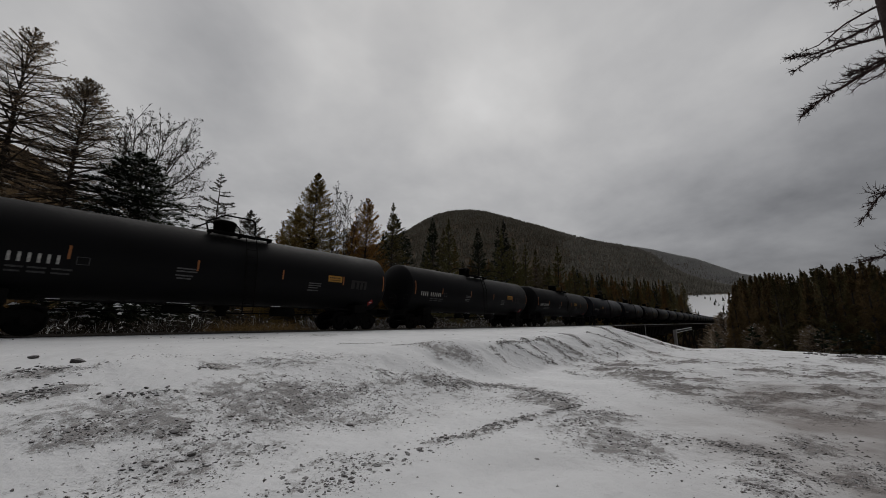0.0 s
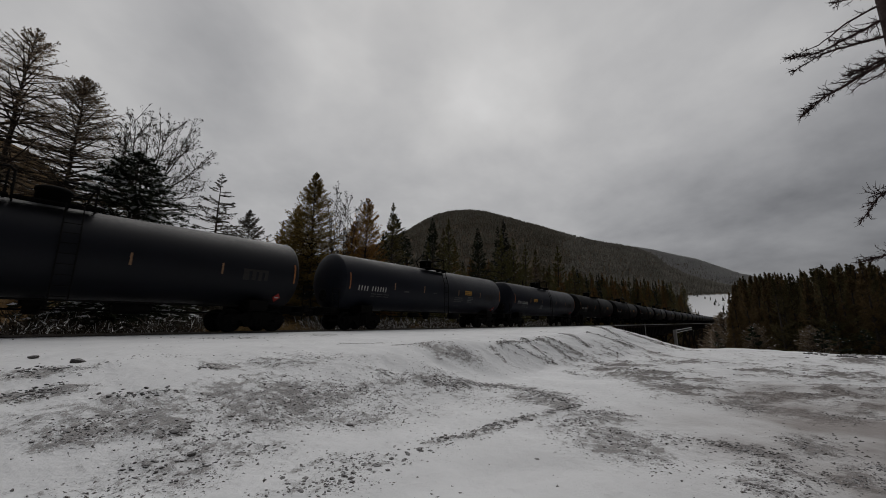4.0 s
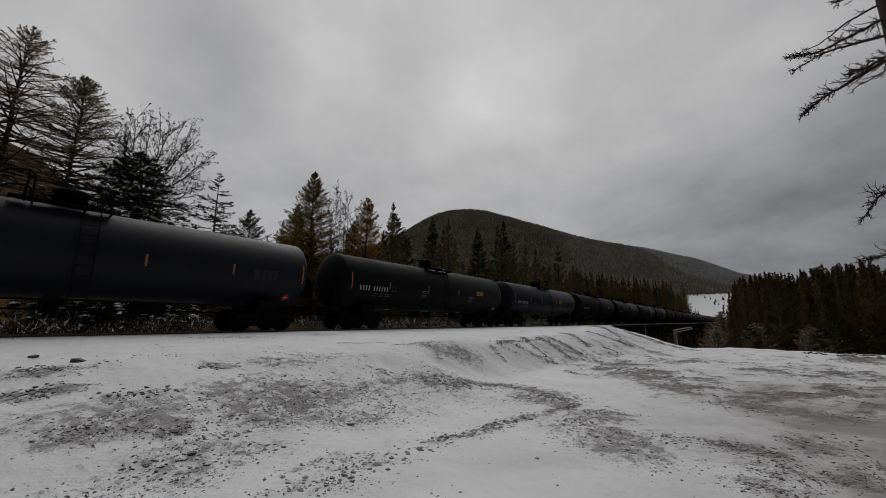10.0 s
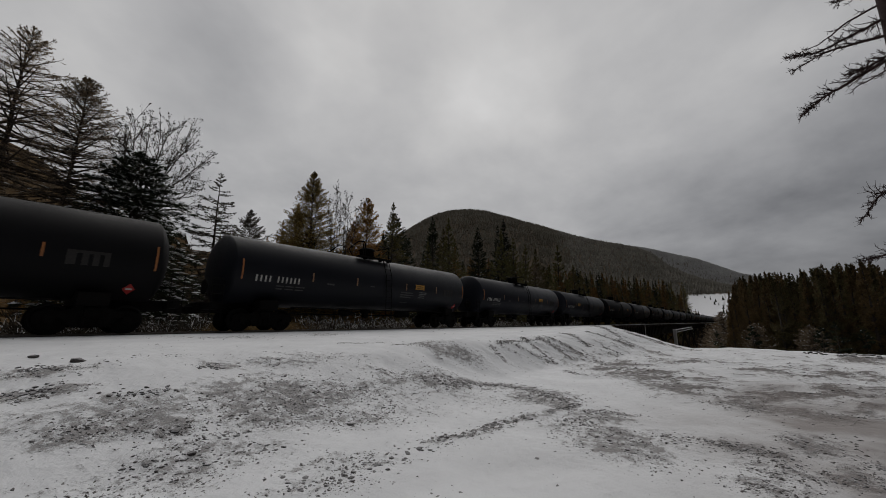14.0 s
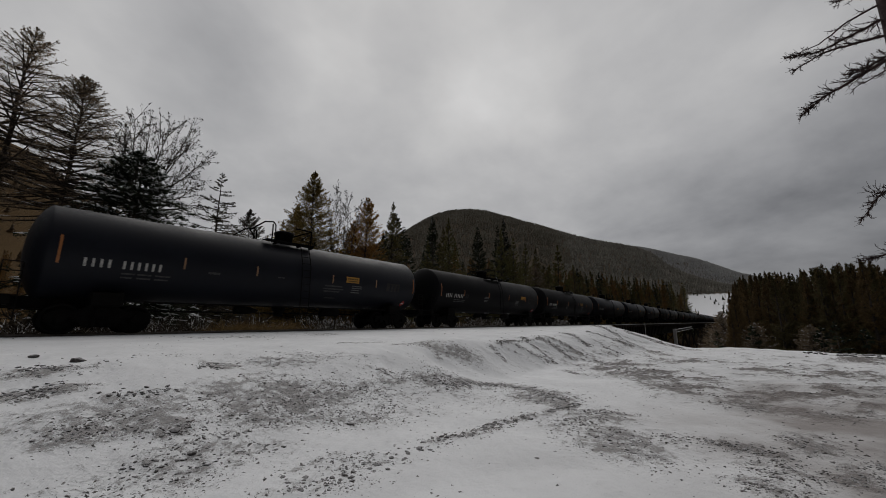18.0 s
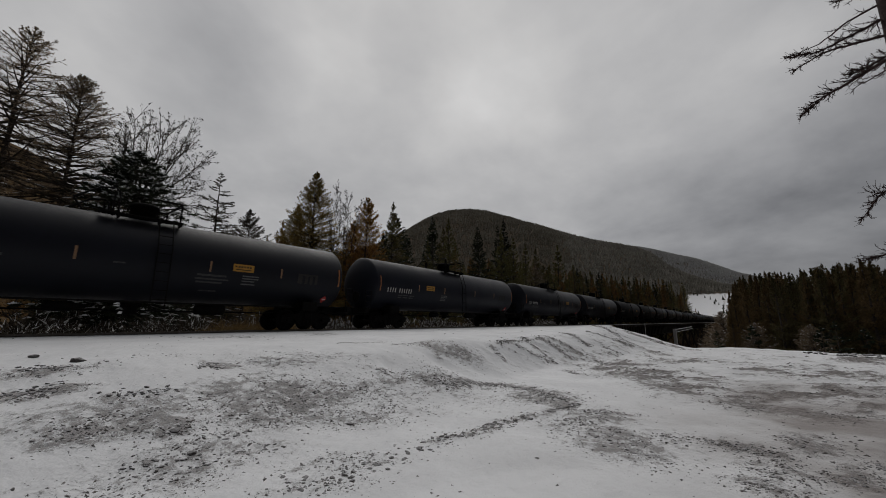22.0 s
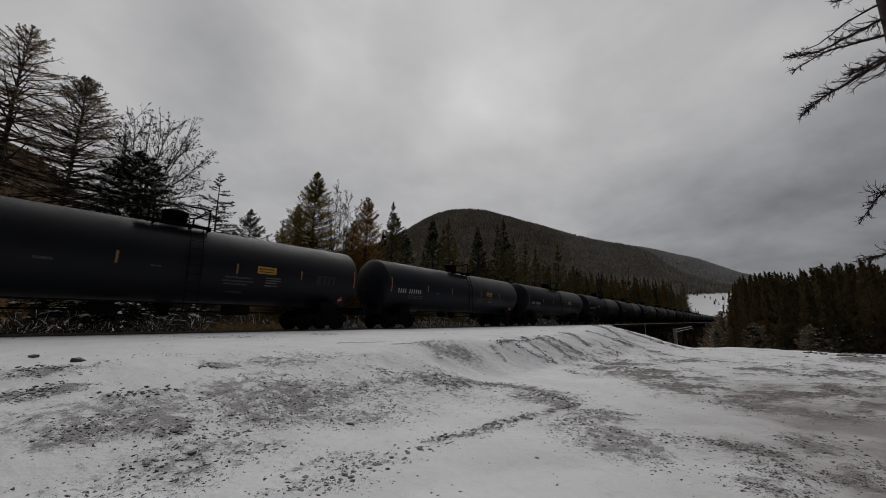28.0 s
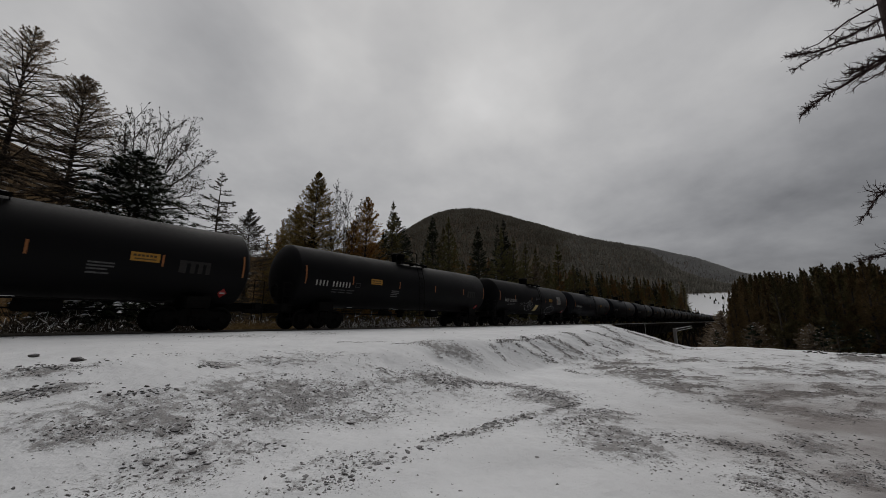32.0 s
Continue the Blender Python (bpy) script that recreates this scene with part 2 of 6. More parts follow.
def lathe(profile, n=40, axis="X"):
    """A turned form: profile of (along, radius)."""
    bm = bmesh.new()
    rings = []
    for a, r in profile:
        ring = []
        for i in range(n):
            t = 2 * math.pi * i / n
            c, s = r * math.cos(t), r * math.sin(t)
            ring.append(bm.verts.new((a, c, s) if axis == "X" else ((c, a, s) if axis == "Y" else (c, s, a))))
        rings.append(ring)
    for p, q in zip(rings, rings[1:]):
        for i in range(n):
            bm.faces.new((p[i], p[(i + 1) % n], q[(i + 1) % n], q[i]))
    bm.faces.new(rings[0]), bm.faces.new(rings[-1])
    bmesh.ops.recalc_face_normals(bm, faces=bm.faces[:])
    for f in bm.faces:
        f.smooth = len(f.verts) == 4
    return bm


def tubes(paths, sides=4):
    """Tapered tubes along many paths: each an array of points and an array of radii. Returns verts and quads."""
    V, F, base = [], [], 0
    ang = np.arange(sides) * 2 * np.pi / sides
    for pts, rad in paths:
        pts = np.asarray(pts, float)
        d = np.gradient(pts, axis=0)
        d /= np.linalg.norm(d, axis=1)[:, None] + 1e-9
        ref = np.where(np.abs(d[:, 2:3]) > 0.9, np.array([[1.0, 0, 0]]), np.array([[0, 0, 1.0]]))
        u = np.cross(d, ref)
        u /= np.linalg.norm(u, axis=1)[:, None] + 1e-9
        w = np.cross(d, u)
        r = np.asarray(rad)[:, None, None]
        ring = pts[:, None, :] + r * (np.cos(ang)[None, :, None] * u[:, None, :] + np.sin(ang)[None, :, None] * w[:, None, :])
        V.append(ring.reshape(-1, 3))
        k = len(pts)
        i = np.arange(k - 1)[:, None] * sides + base
        j = np.arange(sides)[None, :]
        j2 = (j + 1) % sides
        F.append(np.stack([i + j, i + j2, i + sides + j2, i + sides + j], -1).reshape(-1, 4))
        base += k * sides
    return np.concatenate(V), np.concatenate(F)


def blades(base, way, length, width, rng):
    """Many thin triangles: needles, twigs, grass."""
    n = len(base)
    side = np.cross(way, rng.normal(size=(n, 3)))
    side /= np.linalg.norm(side, axis=1)[:, None] + 1e-9
    a = base - side * width[:, None] * 0.5
    b = base + side * width[:, None] * 0.5
    c = base + way * length[:, None]
    V = np.stack([a, b, c], 1).reshape(-1, 3)
    return V, np.arange(3 * n).reshape(-1, 3)


# ---- ground ----
TRACK_Y = 17.03


def vnoise(x, y, seed=0):
    """Smooth value noise, 0 to 1."""
    xi, yi = np.floor(x), np.floor(y)
    fx, fy = x - xi, y - yi
    fx, fy = fx * fx * (3 - 2 * fx), fy * fy * (3 - 2 * fy)

    def h(a, b):
        s = np.sin(a * 127.1 + b * 311.7 + seed * 74.7) * 43758.5453
        return s - np.floor(s)

    return (h(xi, yi) * (1 - fx) + h(xi + 1, yi) * fx) * (1 - fy) + (h(xi, yi + 1) * (1 - fx) + h(xi + 1, yi + 1) * fx) * fy


def fbm(x, y, seed=0, octaves=4):
    return sum(vnoise(x * 2 ** i, y * 2 ** i, seed + i) * 0.5 ** (i + 1) for i in range(octaves))


def sstep(u):
    u = np.clip(u, 0, 1)
    return u * u * (3 - 2 * u)


def streaky(x, y):
    """Where wheels and wind have drawn the snow out in streaks."""
    return sstep((x - 8 - 0.8 * np.maximum(y - 1, 0)) / 4) * sstep((7.4 - y) / 2.5)


def relief(x, y):
    """Humps and hollows of the driven ground."""
    return fbm(x * 1.2 + y * 0.5, y * 1.3, 37, 5)


# skyline of the hills: azimuth, elevation in degrees
RIDGE_AZ = [-180, -90, -30, -12, -4, 0.5, 3.2, 5, 6.8, 8, 9.9, 12, 15.7, 19.6, 23.8, 28.1, 31.7, 34.5, 37.3, 39.6, 41.9, 44.2, 50, 60, 70, 80, 85.9, 87.5, 89.4, 92, 105, 130, 180]
RIDGE_EL = [7, 8, 3, 2.5, 3.0, 4.0, 4.9, 5.8, 7.0, 8.3, 9.4, 10.1, 11.05, 12.3, 13.85, 15.15, 16.15, 16.5, 16.4, 15.95, 15.0, 13.65, 10.8, 8.5, 9.0, 10.8, 13.3, 15.0, 16.4, 17.1, 20, 14, 7]
# the farther, paler ridge behind it
BACK_AZ = [-30, -12, -6, -2.3, -0.8, 1.3, 3.5, 5.3, 8.5, 9.9, 12, 16, 24]
BACK_EL = [0, 2.6, 3.8, 5.1, 5.65, 6.75, 7.85, 8.4, 9.55, 9.9, 10.1, 10.0, 4]


def ground_z(x, y):
    x, y = np.asarray(x, float), np.asarray(y, float)
    foot = np.interp(x, [-20, 5, 12, 20, 28, 60], [3.6, 4.4, 5.6, 4.0, 2.4, 2])
    crest = np.interp(x, [-20, 3, 9, 14, 28], [10.5, 9.5, 8.0, 7.6, 7.0])
    wob = (fbm(x * 0.55, y * 0.3, 3) - 0.47) * (1.6 - 0.9 * sstep((x - 8) / 4))
    wob = wob + (fbm(x * 1.5 + 3, y * 0.12, 35) - 0.47) * 0.3 * sstep((x - 8) / 4)
    u = (y + wob - foot) / (crest - foot)
    bench = -0.28 + 0.22 * np.clip((y - crest) / (14.8 - crest), 0, 1)
    bench = bench + np.where(y > 18.8, -sstep((y - 18.8) / 2.0) * 0.7 + sstep((y - 22) / 4) * 0.5 + np.clip(y - 26, 0, 60) * 0.02, 0)
    z = -1.25 + (bench + 1.25) * sstep(u)
    # uneven lot, small mounds and furrows, runnels down the bank
    near = 1 - sstep((np.abs(y - 4) - 6) / 4)
    z = z + near * ((fbm(x * 0.35, y * 0.35, 11) - 0.47) * 0.20 + (fbm(x * 1.6, y * 1.6, 21) - 0.47) * 0.07 + (fbm(x * 6, y * 6, 25, 2) - 0.37) * 0.018)
    bank = sstep(u) * (1 - sstep(u)) * 4 * sstep((x - 7) / 4)
    z = z + bank * ((fbm(x * 1.1 + y * 0.5, y * 0.5, 31) - 0.47) * 0.2 + (fbm(x * 4.0 + y * 1.5, y * 0.9, 33, 3) - 0.44) * 0.08)
    z = z + 0.13 * np.exp(-(((x - 10.2) / 1.0) ** 2 + ((y - 8.0) / 0.9) ** 2))
    # the bank rises to a broad shoulder before the bridge
    z = z + 0.42 * np.exp(-(((x - 27) / 4.5) ** 2 + ((y - 7.6) / 1.5) ** 2))
    # rough ground drawn out by wheels
    z = z + (relief(x, y) - 0.47) * 0.20 * streaky(x, y) * (1 - sstep((x - 24) / 3))
    # the ravine under the bridge
    edge = 29 - 3 * sstep((y - 3) / 4) + 34 * sstep((y - 10.2) / 5.5) + (fbm(x * 0.1, y * 0.35, 41) - 0.47) * 5
    depth = 13 * (1 - sstep((x - 300) / 110))
    cut = depth * sstep((x - edge) / 24)
    z = z - np.where(y < 30, cut, cut * (1 - 0.5 * sstep((y - 30) / 40)))
    # hills
    r, az = np.hypot(x, y), np.degrees(np.arctan2(y, x))
    el = np.interp(az, RIDGE_AZ, RIDGE_EL)
    far = np.interp(az, [-180, -40, 57, 76, 120, 140, 180], [700, 1500, 1500, 230, 230, 700, 700])
    start = far * np.interp(az, [-180, 57, 76, 180], [0.25, 0.25, 0.2, 0.25])
    rise = sstep((r - start) / (far - start))
    hill = far * np.tan(np.radians(el)) * rise ** 1.15 * np.where(r > far, np.maximum(1 - (r - far) / far * 0.5, 0.3), 1)
    rough = (fbm(x * 0.006, y * 0.006, 51, 4) - 0.47) * 0.10 * far * np.tan(np.radians(el)) * rise * (1 - rise * 0.75)
    back = 2600 * np.tan(np.radians(np.interp(az, BACK_AZ, BACK_EL, 0, 0))) * sstep((r - 1500) / 1100)
    return z + np.maximum(hill + rough, back * (1 + 0.06 * (fbm(x * 0.004, y * 0.004, 57) - 0.47)))


# bare gravel in the snow: x, y, half length across, half length along the view, strength
BARE_NEAR = [(1.2, 6.59, 0.64, 0.37, 0.72), (0.92, 6.19, 0.26, 0.19, 0.95), (1.45, 6.06, 0.45, 0.15, 0.92), (0.55, 6.41, 0.32, 0.24, 0.4), (1.64, 6.45, 0.45, 0.2, 0.62), (3.21, 6.26, 0.63, 0.66, 0.95), (4.1, 6.15, 0.7, 0.51, 0.65),
             (3.42, 5.56, 0.59, 0.21, 0.7), (5.01, 5.97, 0.71, 0.31, 0.62), (6.48, 5.94, 0.79, 0.24, 0.62), (1.58, 5.08, 0.61, 0.41, 0.58), (1.69, 5.8, 0.15, 0.1, 0.75), (2.36, 5.44, 0.27, 0.16, 0.5), (2.38, 4.95, 0.39, 0.23, 0.48)]
BARE_BENCH = [(0.73, 8.71, 0.46, 0.21, 0.85), (0.59, 7.79, 0.38, 0.18, 0.95), (1.62, 7.05, 0.52, 0.08, 0.6), (3.01, 8.1, 0.27, 0.31, 0.85), (2.87, 8.8, 0.7, 0.24, 0.4), (4.22, 7.9, 0.7, 0.26, 0.55), (5.21, 7.9, 0.77, 0.22, 0.5),
              (8.57, 13.11, 0.54, 0.75, 0.6), (5.36, 13.09, 0.83, 0.49, 0.5), (9.24, 7.3, 0.66, 0.36, 1.0), (6.55, 5.33, 0.91, 0.3, 0.5), (8.06, 5.28, 0.88, 0.44, 0.5), (7.86, 3.54, 0.51, 0.52, 0.95), (7.4, 2.87, 0.24, 0.44, 1.0)]
BARE_MID = [(4.06, 5.24, 0.84, 0.39, 0.58), (4.91, 5.19, 0.76, 0.35, 0.45), (7.05, 4.48, 1.11, 0.68, 0.3), (2.34, 3.61, 0.34, 0.19, 0.5), (2.79, 3.87, 0.52, 0.19, 0.48), (6.28, 2.36, 0.46, 0.14, 0.55), (7.1, 2.15, 0.48, 0.38, 0.75),
            (5.85, 1.42, 0.48, 0.55, 0.8), (6.48, 1.03, 0.25, 0.3, 0.75), (5.43, 1.14, 0.3, 0.16, 0.45), (6.56, 0.32, 0.27, 0.14, 0.8), (6.5, 0.0, 0.12, 0.13, 0.7), (5.84, -0.19, 0.32, 0.36, 0.7), (5.13, -0.06, 0.26, 0.26, 0.85),
            (6.13, -0.79, 0.22, 0.32, 0.85), (7.35, -0.56, 0.24, 0.36, 0.95), (6.7, -1.04, 0.1, 0.16, 0.7)]
BARE_FAR = [(12.01, 1.37, 0.68, 1.34, 1.15), (13.02, 2.34, 0.86, 0.84, 0.85), (11.82, 0.53, 0.32, 0.41, 0.85), (9.88, 0.02, 0.58, 0.46, 0.95), (9.76, -0.55, 0.39, 0.35, 0.9), (9.41, -0.95, 0.37, 0.34, 0.85), (9.74, 0.65, 0.39, 0.36, 0.6),
            (12.77, -1.56, 0.76, 0.43, 0.95), (14.47, -2.5, 0.31, 0.92, 0.95), (10.84, -1.65, 0.13, 0.4, 1.05), (24.5, -4.33, 0.62, 1.85, 1.1), (17.22, -2.31, 0.94, 1.03, 0.65), (17.38, 0.02, 0.56, 1.47, 0.45), (15.5, -1.49, 0.71, 0.95, 0.55),
            (16.23, 3.68, 0.53, 1.19, 0.85), (14.63, 4.3, 0.6, 0.69, 0.65), (18.08, 2.36, 0.64, 0.73, 0.55)]
# lines of stones and gravel across the lot: x, y along each
RUT_EDGE = [(4.12, 3.55), (4.75, 3.27), (5.65, 3.30), (6.32, 3.00), (7.13, 2.78), (7.64, 2.72)]
RUT_LOW = [(4.30, 3.31), (3.85, 3.50), (3.50, 3.48), (2.99, 3.45), (2.61, 3.51), (2.27, 3.58)]
FAN_RIM = [(6.52, 5.98), (7.05, 5.44), (7.98, 5.48), (8.63, 5.07), (8.55, 4.31), (7.96, 3.47), (7.79, 2.82)]
SHELF = [(2.84, 6.52), (3.47, 6.26), (4.44, 6.12), (5.34, 6.06), (6.54, 6.04), (7.51, 5.76)]
SPUR = [(5.96, 2.45), (6.66, 2.31), (7.29, 2.21), (7.48, 1.70)]
SILL_STONES = [(6.54, 0.47), (6.63, 0.20), (6.49, -0.01), (6.42, -0.16)]
CLUMPS = [[(0.3, 7.92), (0.49, 7.97), (0.61, 8.05), (0.79, 7.54)], [(0.33, 9.06), (0.63, 9.05), (0.97, 8.55)], [(1.23, 7.15), (1.63, 7.11), (2.1, 6.97)], [(2.65, 7.91), (3.03, 7.95)]]
# runs of scree and wheel-drawn streaks: from x, y to x, y, half width
SCREE = [(8.9, 8.1, 8.6, 6.9, 0.12), (11.8, 7.2, 11.2, 6.4, 0.1), (13.0, 7.3, 13.7, 6.0, 0.12), (14.7, 7.4, 13.9, 5.6, 0.12), (15.6, 7.0, 15.6, 5.7, 0.22), (16.3, 6.8, 16.4, 5.4, 0.2), (19.6, 7.3, 18.3, 5.8, 0.16),
         (22.0, 6.9, 23.0, 5.1, 0.2), (26.0, 7.7, 23.3, 5.0, 0.2), (27.4, 5.9, 27.2, 3.8, 0.22), (27.7, 5.1, 27.8, 3.5, 0.22), (16.2, 4.7, 14.1, 3.4, 0.18), (12.7, 4.9, 11.9, 4.0, 0.08), (12.4, 7.3, 15.9, 7.0, 0.07), (8.0, 8.3, 9.2, 8.3, 0.1),
         (6.8, 9.4, 8.5, 9.3, 0.07), (27.4, 3.5, 26.2, 2.2, 0.25), (19.5, 5.4, 19.5, 4.7, 0.1)]
STREAKS = [(23.5, 4.1, 19.3, 1.6, 0.2), (15.5, 3.7, 13.6, 1.8, 0.18), (15.2, 1.7, 13.7, 0.2, 0.16)]


def bare(x, y):
    """How bare of snow the ground lies, 0 to 1."""
    b = np.zeros_like(x)
    wx = (fbm(x * 1.6, y * 1.6, 61) - 0.47) * 2.0
    torn = sstep((fbm(x * 1.1, y * 1.3, 69) - 0.34) / 0.22)
    for ring, (wide, ragged) in ((BARE_NEAR, (1.6, 0.8)), (BARE_BENCH, (1.5, 0.8)), (BARE_MID, (1.5, 0.8)), (BARE_FAR, (1.7, 0.35))):
        for cx, cy, ra, rb, s in ring:
            a = math.atan2(cy, cx)
            along, across = (x - cx) * math.cos(a) + (y - cy) * math.sin(a), -(x - cx) * math.sin(a) + (y - cy) * math.cos(a)
            q = np.maximum((along / (wide * rb)) ** 2 + (across / (wide * ra)) ** 2 + wx * ragged, 0)
            b = np.maximum(b, (1.15 if ring is not BARE_FAR else 1.02) * s * np.exp(-q ** 1.3 * 0.8))
    b = np.maximum(b, 0.62 * torn * sstep((x - 8) / 3) * sstep((2.2 - y) / 2) * sstep((21 - x) / 6))
    # humps of the driven ground are blown bare
    b = np.maximum(b, 0) + (relief(x, y) - 0.49) * 2.4 * streaky(x, y) * sstep((30 - x) / 4)
    # the steep faces of the bank shed their snow
    zone = sstep((x - 8.5) / 3) * sstep((30 - x) / 3) * sstep((y - 2) / 1.5) * sstep((9.5 - y) / 1.5)
    k = zone > 0
    xs, ys = x[k], y[k]
    steep = np.hypot(ground_z(xs + 0.06, ys) - ground_z(xs - 0.06, ys), ground_z(xs, ys + 0.06) - ground_z(xs, ys - 0.06)) / 0.12
    b[k] = np.maximum(b[k], zone[k] * sstep((steep - 0.20) / 0.30) * sstep((fbm(xs * 3.2 + ys * 1.6, ys * 0.8, 73) - 0.40) / 0.12) * 0.45)
    jx, jy = (fbm(x * 2.3, y * 2.3, 65) - 0.47) * 0.5, (fbm(x * 2.3, y * 2.3, 67) - 0.47) * 0.5
    bands = [(*q, *r, w) for line, w in ((SHELF, 0.17), (FAN_RIM, 0.2), (RUT_EDGE, 0.1), (SPUR, 0.14), (SILL_STONES, 0.12)) for q, r in zip(line, line[1:])]
    for xa, ya, xb, yb, w in SCREE + STREAKS + bands:
        dx, dy = xb - xa, yb - ya
        t = np.clip(((x + jx - xa) * dx + (y + jy - ya) * dy) / (dx * dx + dy * dy), 0, 1)
        off = np.hypot(x + jx - xa - t * dx, y + jy - ya - t * dy)
        b = np.maximum(b, (0.95 if w in (0.12, 0.16, 0.2, 0.22) else 0.85) * np.exp(-(off / (w * (1.9 - 0.7 * t))) ** 2))
    b = np.maximum(b, 0.95 * sstep((1.25 - np.abs(y - TRACK_Y - 0.1)) / 0.3))
    return np.maximum(b, 0)


def in_open(x, y):
    """The snowy clearing low on the far slope."""
    r, az = np.hypot(x, y), np.degrees(np.arctan2(y, x))
    c = sstep((3.4 - np.abs(az - 1.8)) / 0.4) * sstep((r - 400) / 30) * (r < 1300)
    k = c > 0
    c[k] *= sstep((3.5 - np.degrees(np.arctan2(ground_z(x[k], y[k]) - EYE[2], r[k]))) / 0.08)
    return c


def wild(x, y):
    """Where grass and forest floor take over from the snow of the lot."""
    r, az = np.hypot(x, y), np.degrees(np.arctan2(y, x))
    w = sstep((y - 18.7) / 0.8)
    w = np.maximum(w, sstep((x - 33 - 33 * sstep((y - 8.5) / 5)) / 14) * 0.9)
    w = np.maximum(w, sstep((x - 56) / 2) * sstep((y - 11) / 2))
    w = np.maximum(w, sstep((r - 60) / 60))
    clearing = in_open(x, y)
    return np.clip(w * (1 - clearing), 0, 1)


def packed(x, y):
    """Wet, trodden snow on the way across the lot."""
    v = (fbm(x * 0.9, y * 0.9, 63, 5) - 0.47) * 3.2
    return np.clip(np.exp(-np.maximum(((x - 8.5) / 4.8) ** 2 + ((y + 1.2) / 2.0) ** 2 + v, 0)) * 0.95, 0, 1)


def pale_floor(x, y):
    """How pale the floor is between trees: more with distance up the mountain, patchy close by."""
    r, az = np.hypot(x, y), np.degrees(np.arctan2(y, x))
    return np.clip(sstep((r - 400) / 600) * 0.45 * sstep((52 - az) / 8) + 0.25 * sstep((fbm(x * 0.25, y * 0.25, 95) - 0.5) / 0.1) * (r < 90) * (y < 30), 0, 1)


def ground_sheet():
    az = np.radians(np.concatenate([np.arange(-180, -18, 3.0), np.arange(-18, 97, 0.2), np.arange(97, 180, 3.0)]))
    rad = [0.0, 0.01]
    while rad[-1] < 4300:
        rad.append(rad[-1] * (1.5 if rad[-1] < 0.5 else 1.15 if rad[-1] < 2 else 1.011 if rad[-1] < 30 else 1.03 if rad[-1] < 2600 else 1.12))
    rad = np.array(rad)
    A, Rr = np.meshgrid(az, rad)
    x, y = (Rr * np.cos(A)).ravel(), (Rr * np.sin(A)).ravel()
    V = np.stack([x, y, ground_z(x, y)], 1)
    n, k = len(rad), len(az)
    i, j = np.arange(n - 1)[:, None] * k, np.arange(k)[None, :]
    j2 = (j + 1) % k
    F = np.stack([i + j, i + j2, i + k + j2, i + k + j], -1).reshape(-1, 4)[:, ::-1]
    V = np.concatenate([V, [[0, 0, ground_z(0, 0)]]])
    me = poly_mesh("ground", V, F, [GROUND])
    for name, fn in (("bare", bare), ("wild", wild), ("streaky", streaky), ("pale_floor", pale_floor), ("packed", packed)):
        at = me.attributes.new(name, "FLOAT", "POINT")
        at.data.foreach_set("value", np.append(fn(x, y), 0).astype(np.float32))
    return tagged(new("ground", smooth(me)), "snow-dusted gravel lot rising to wooded hills", "ground", kind="structure")


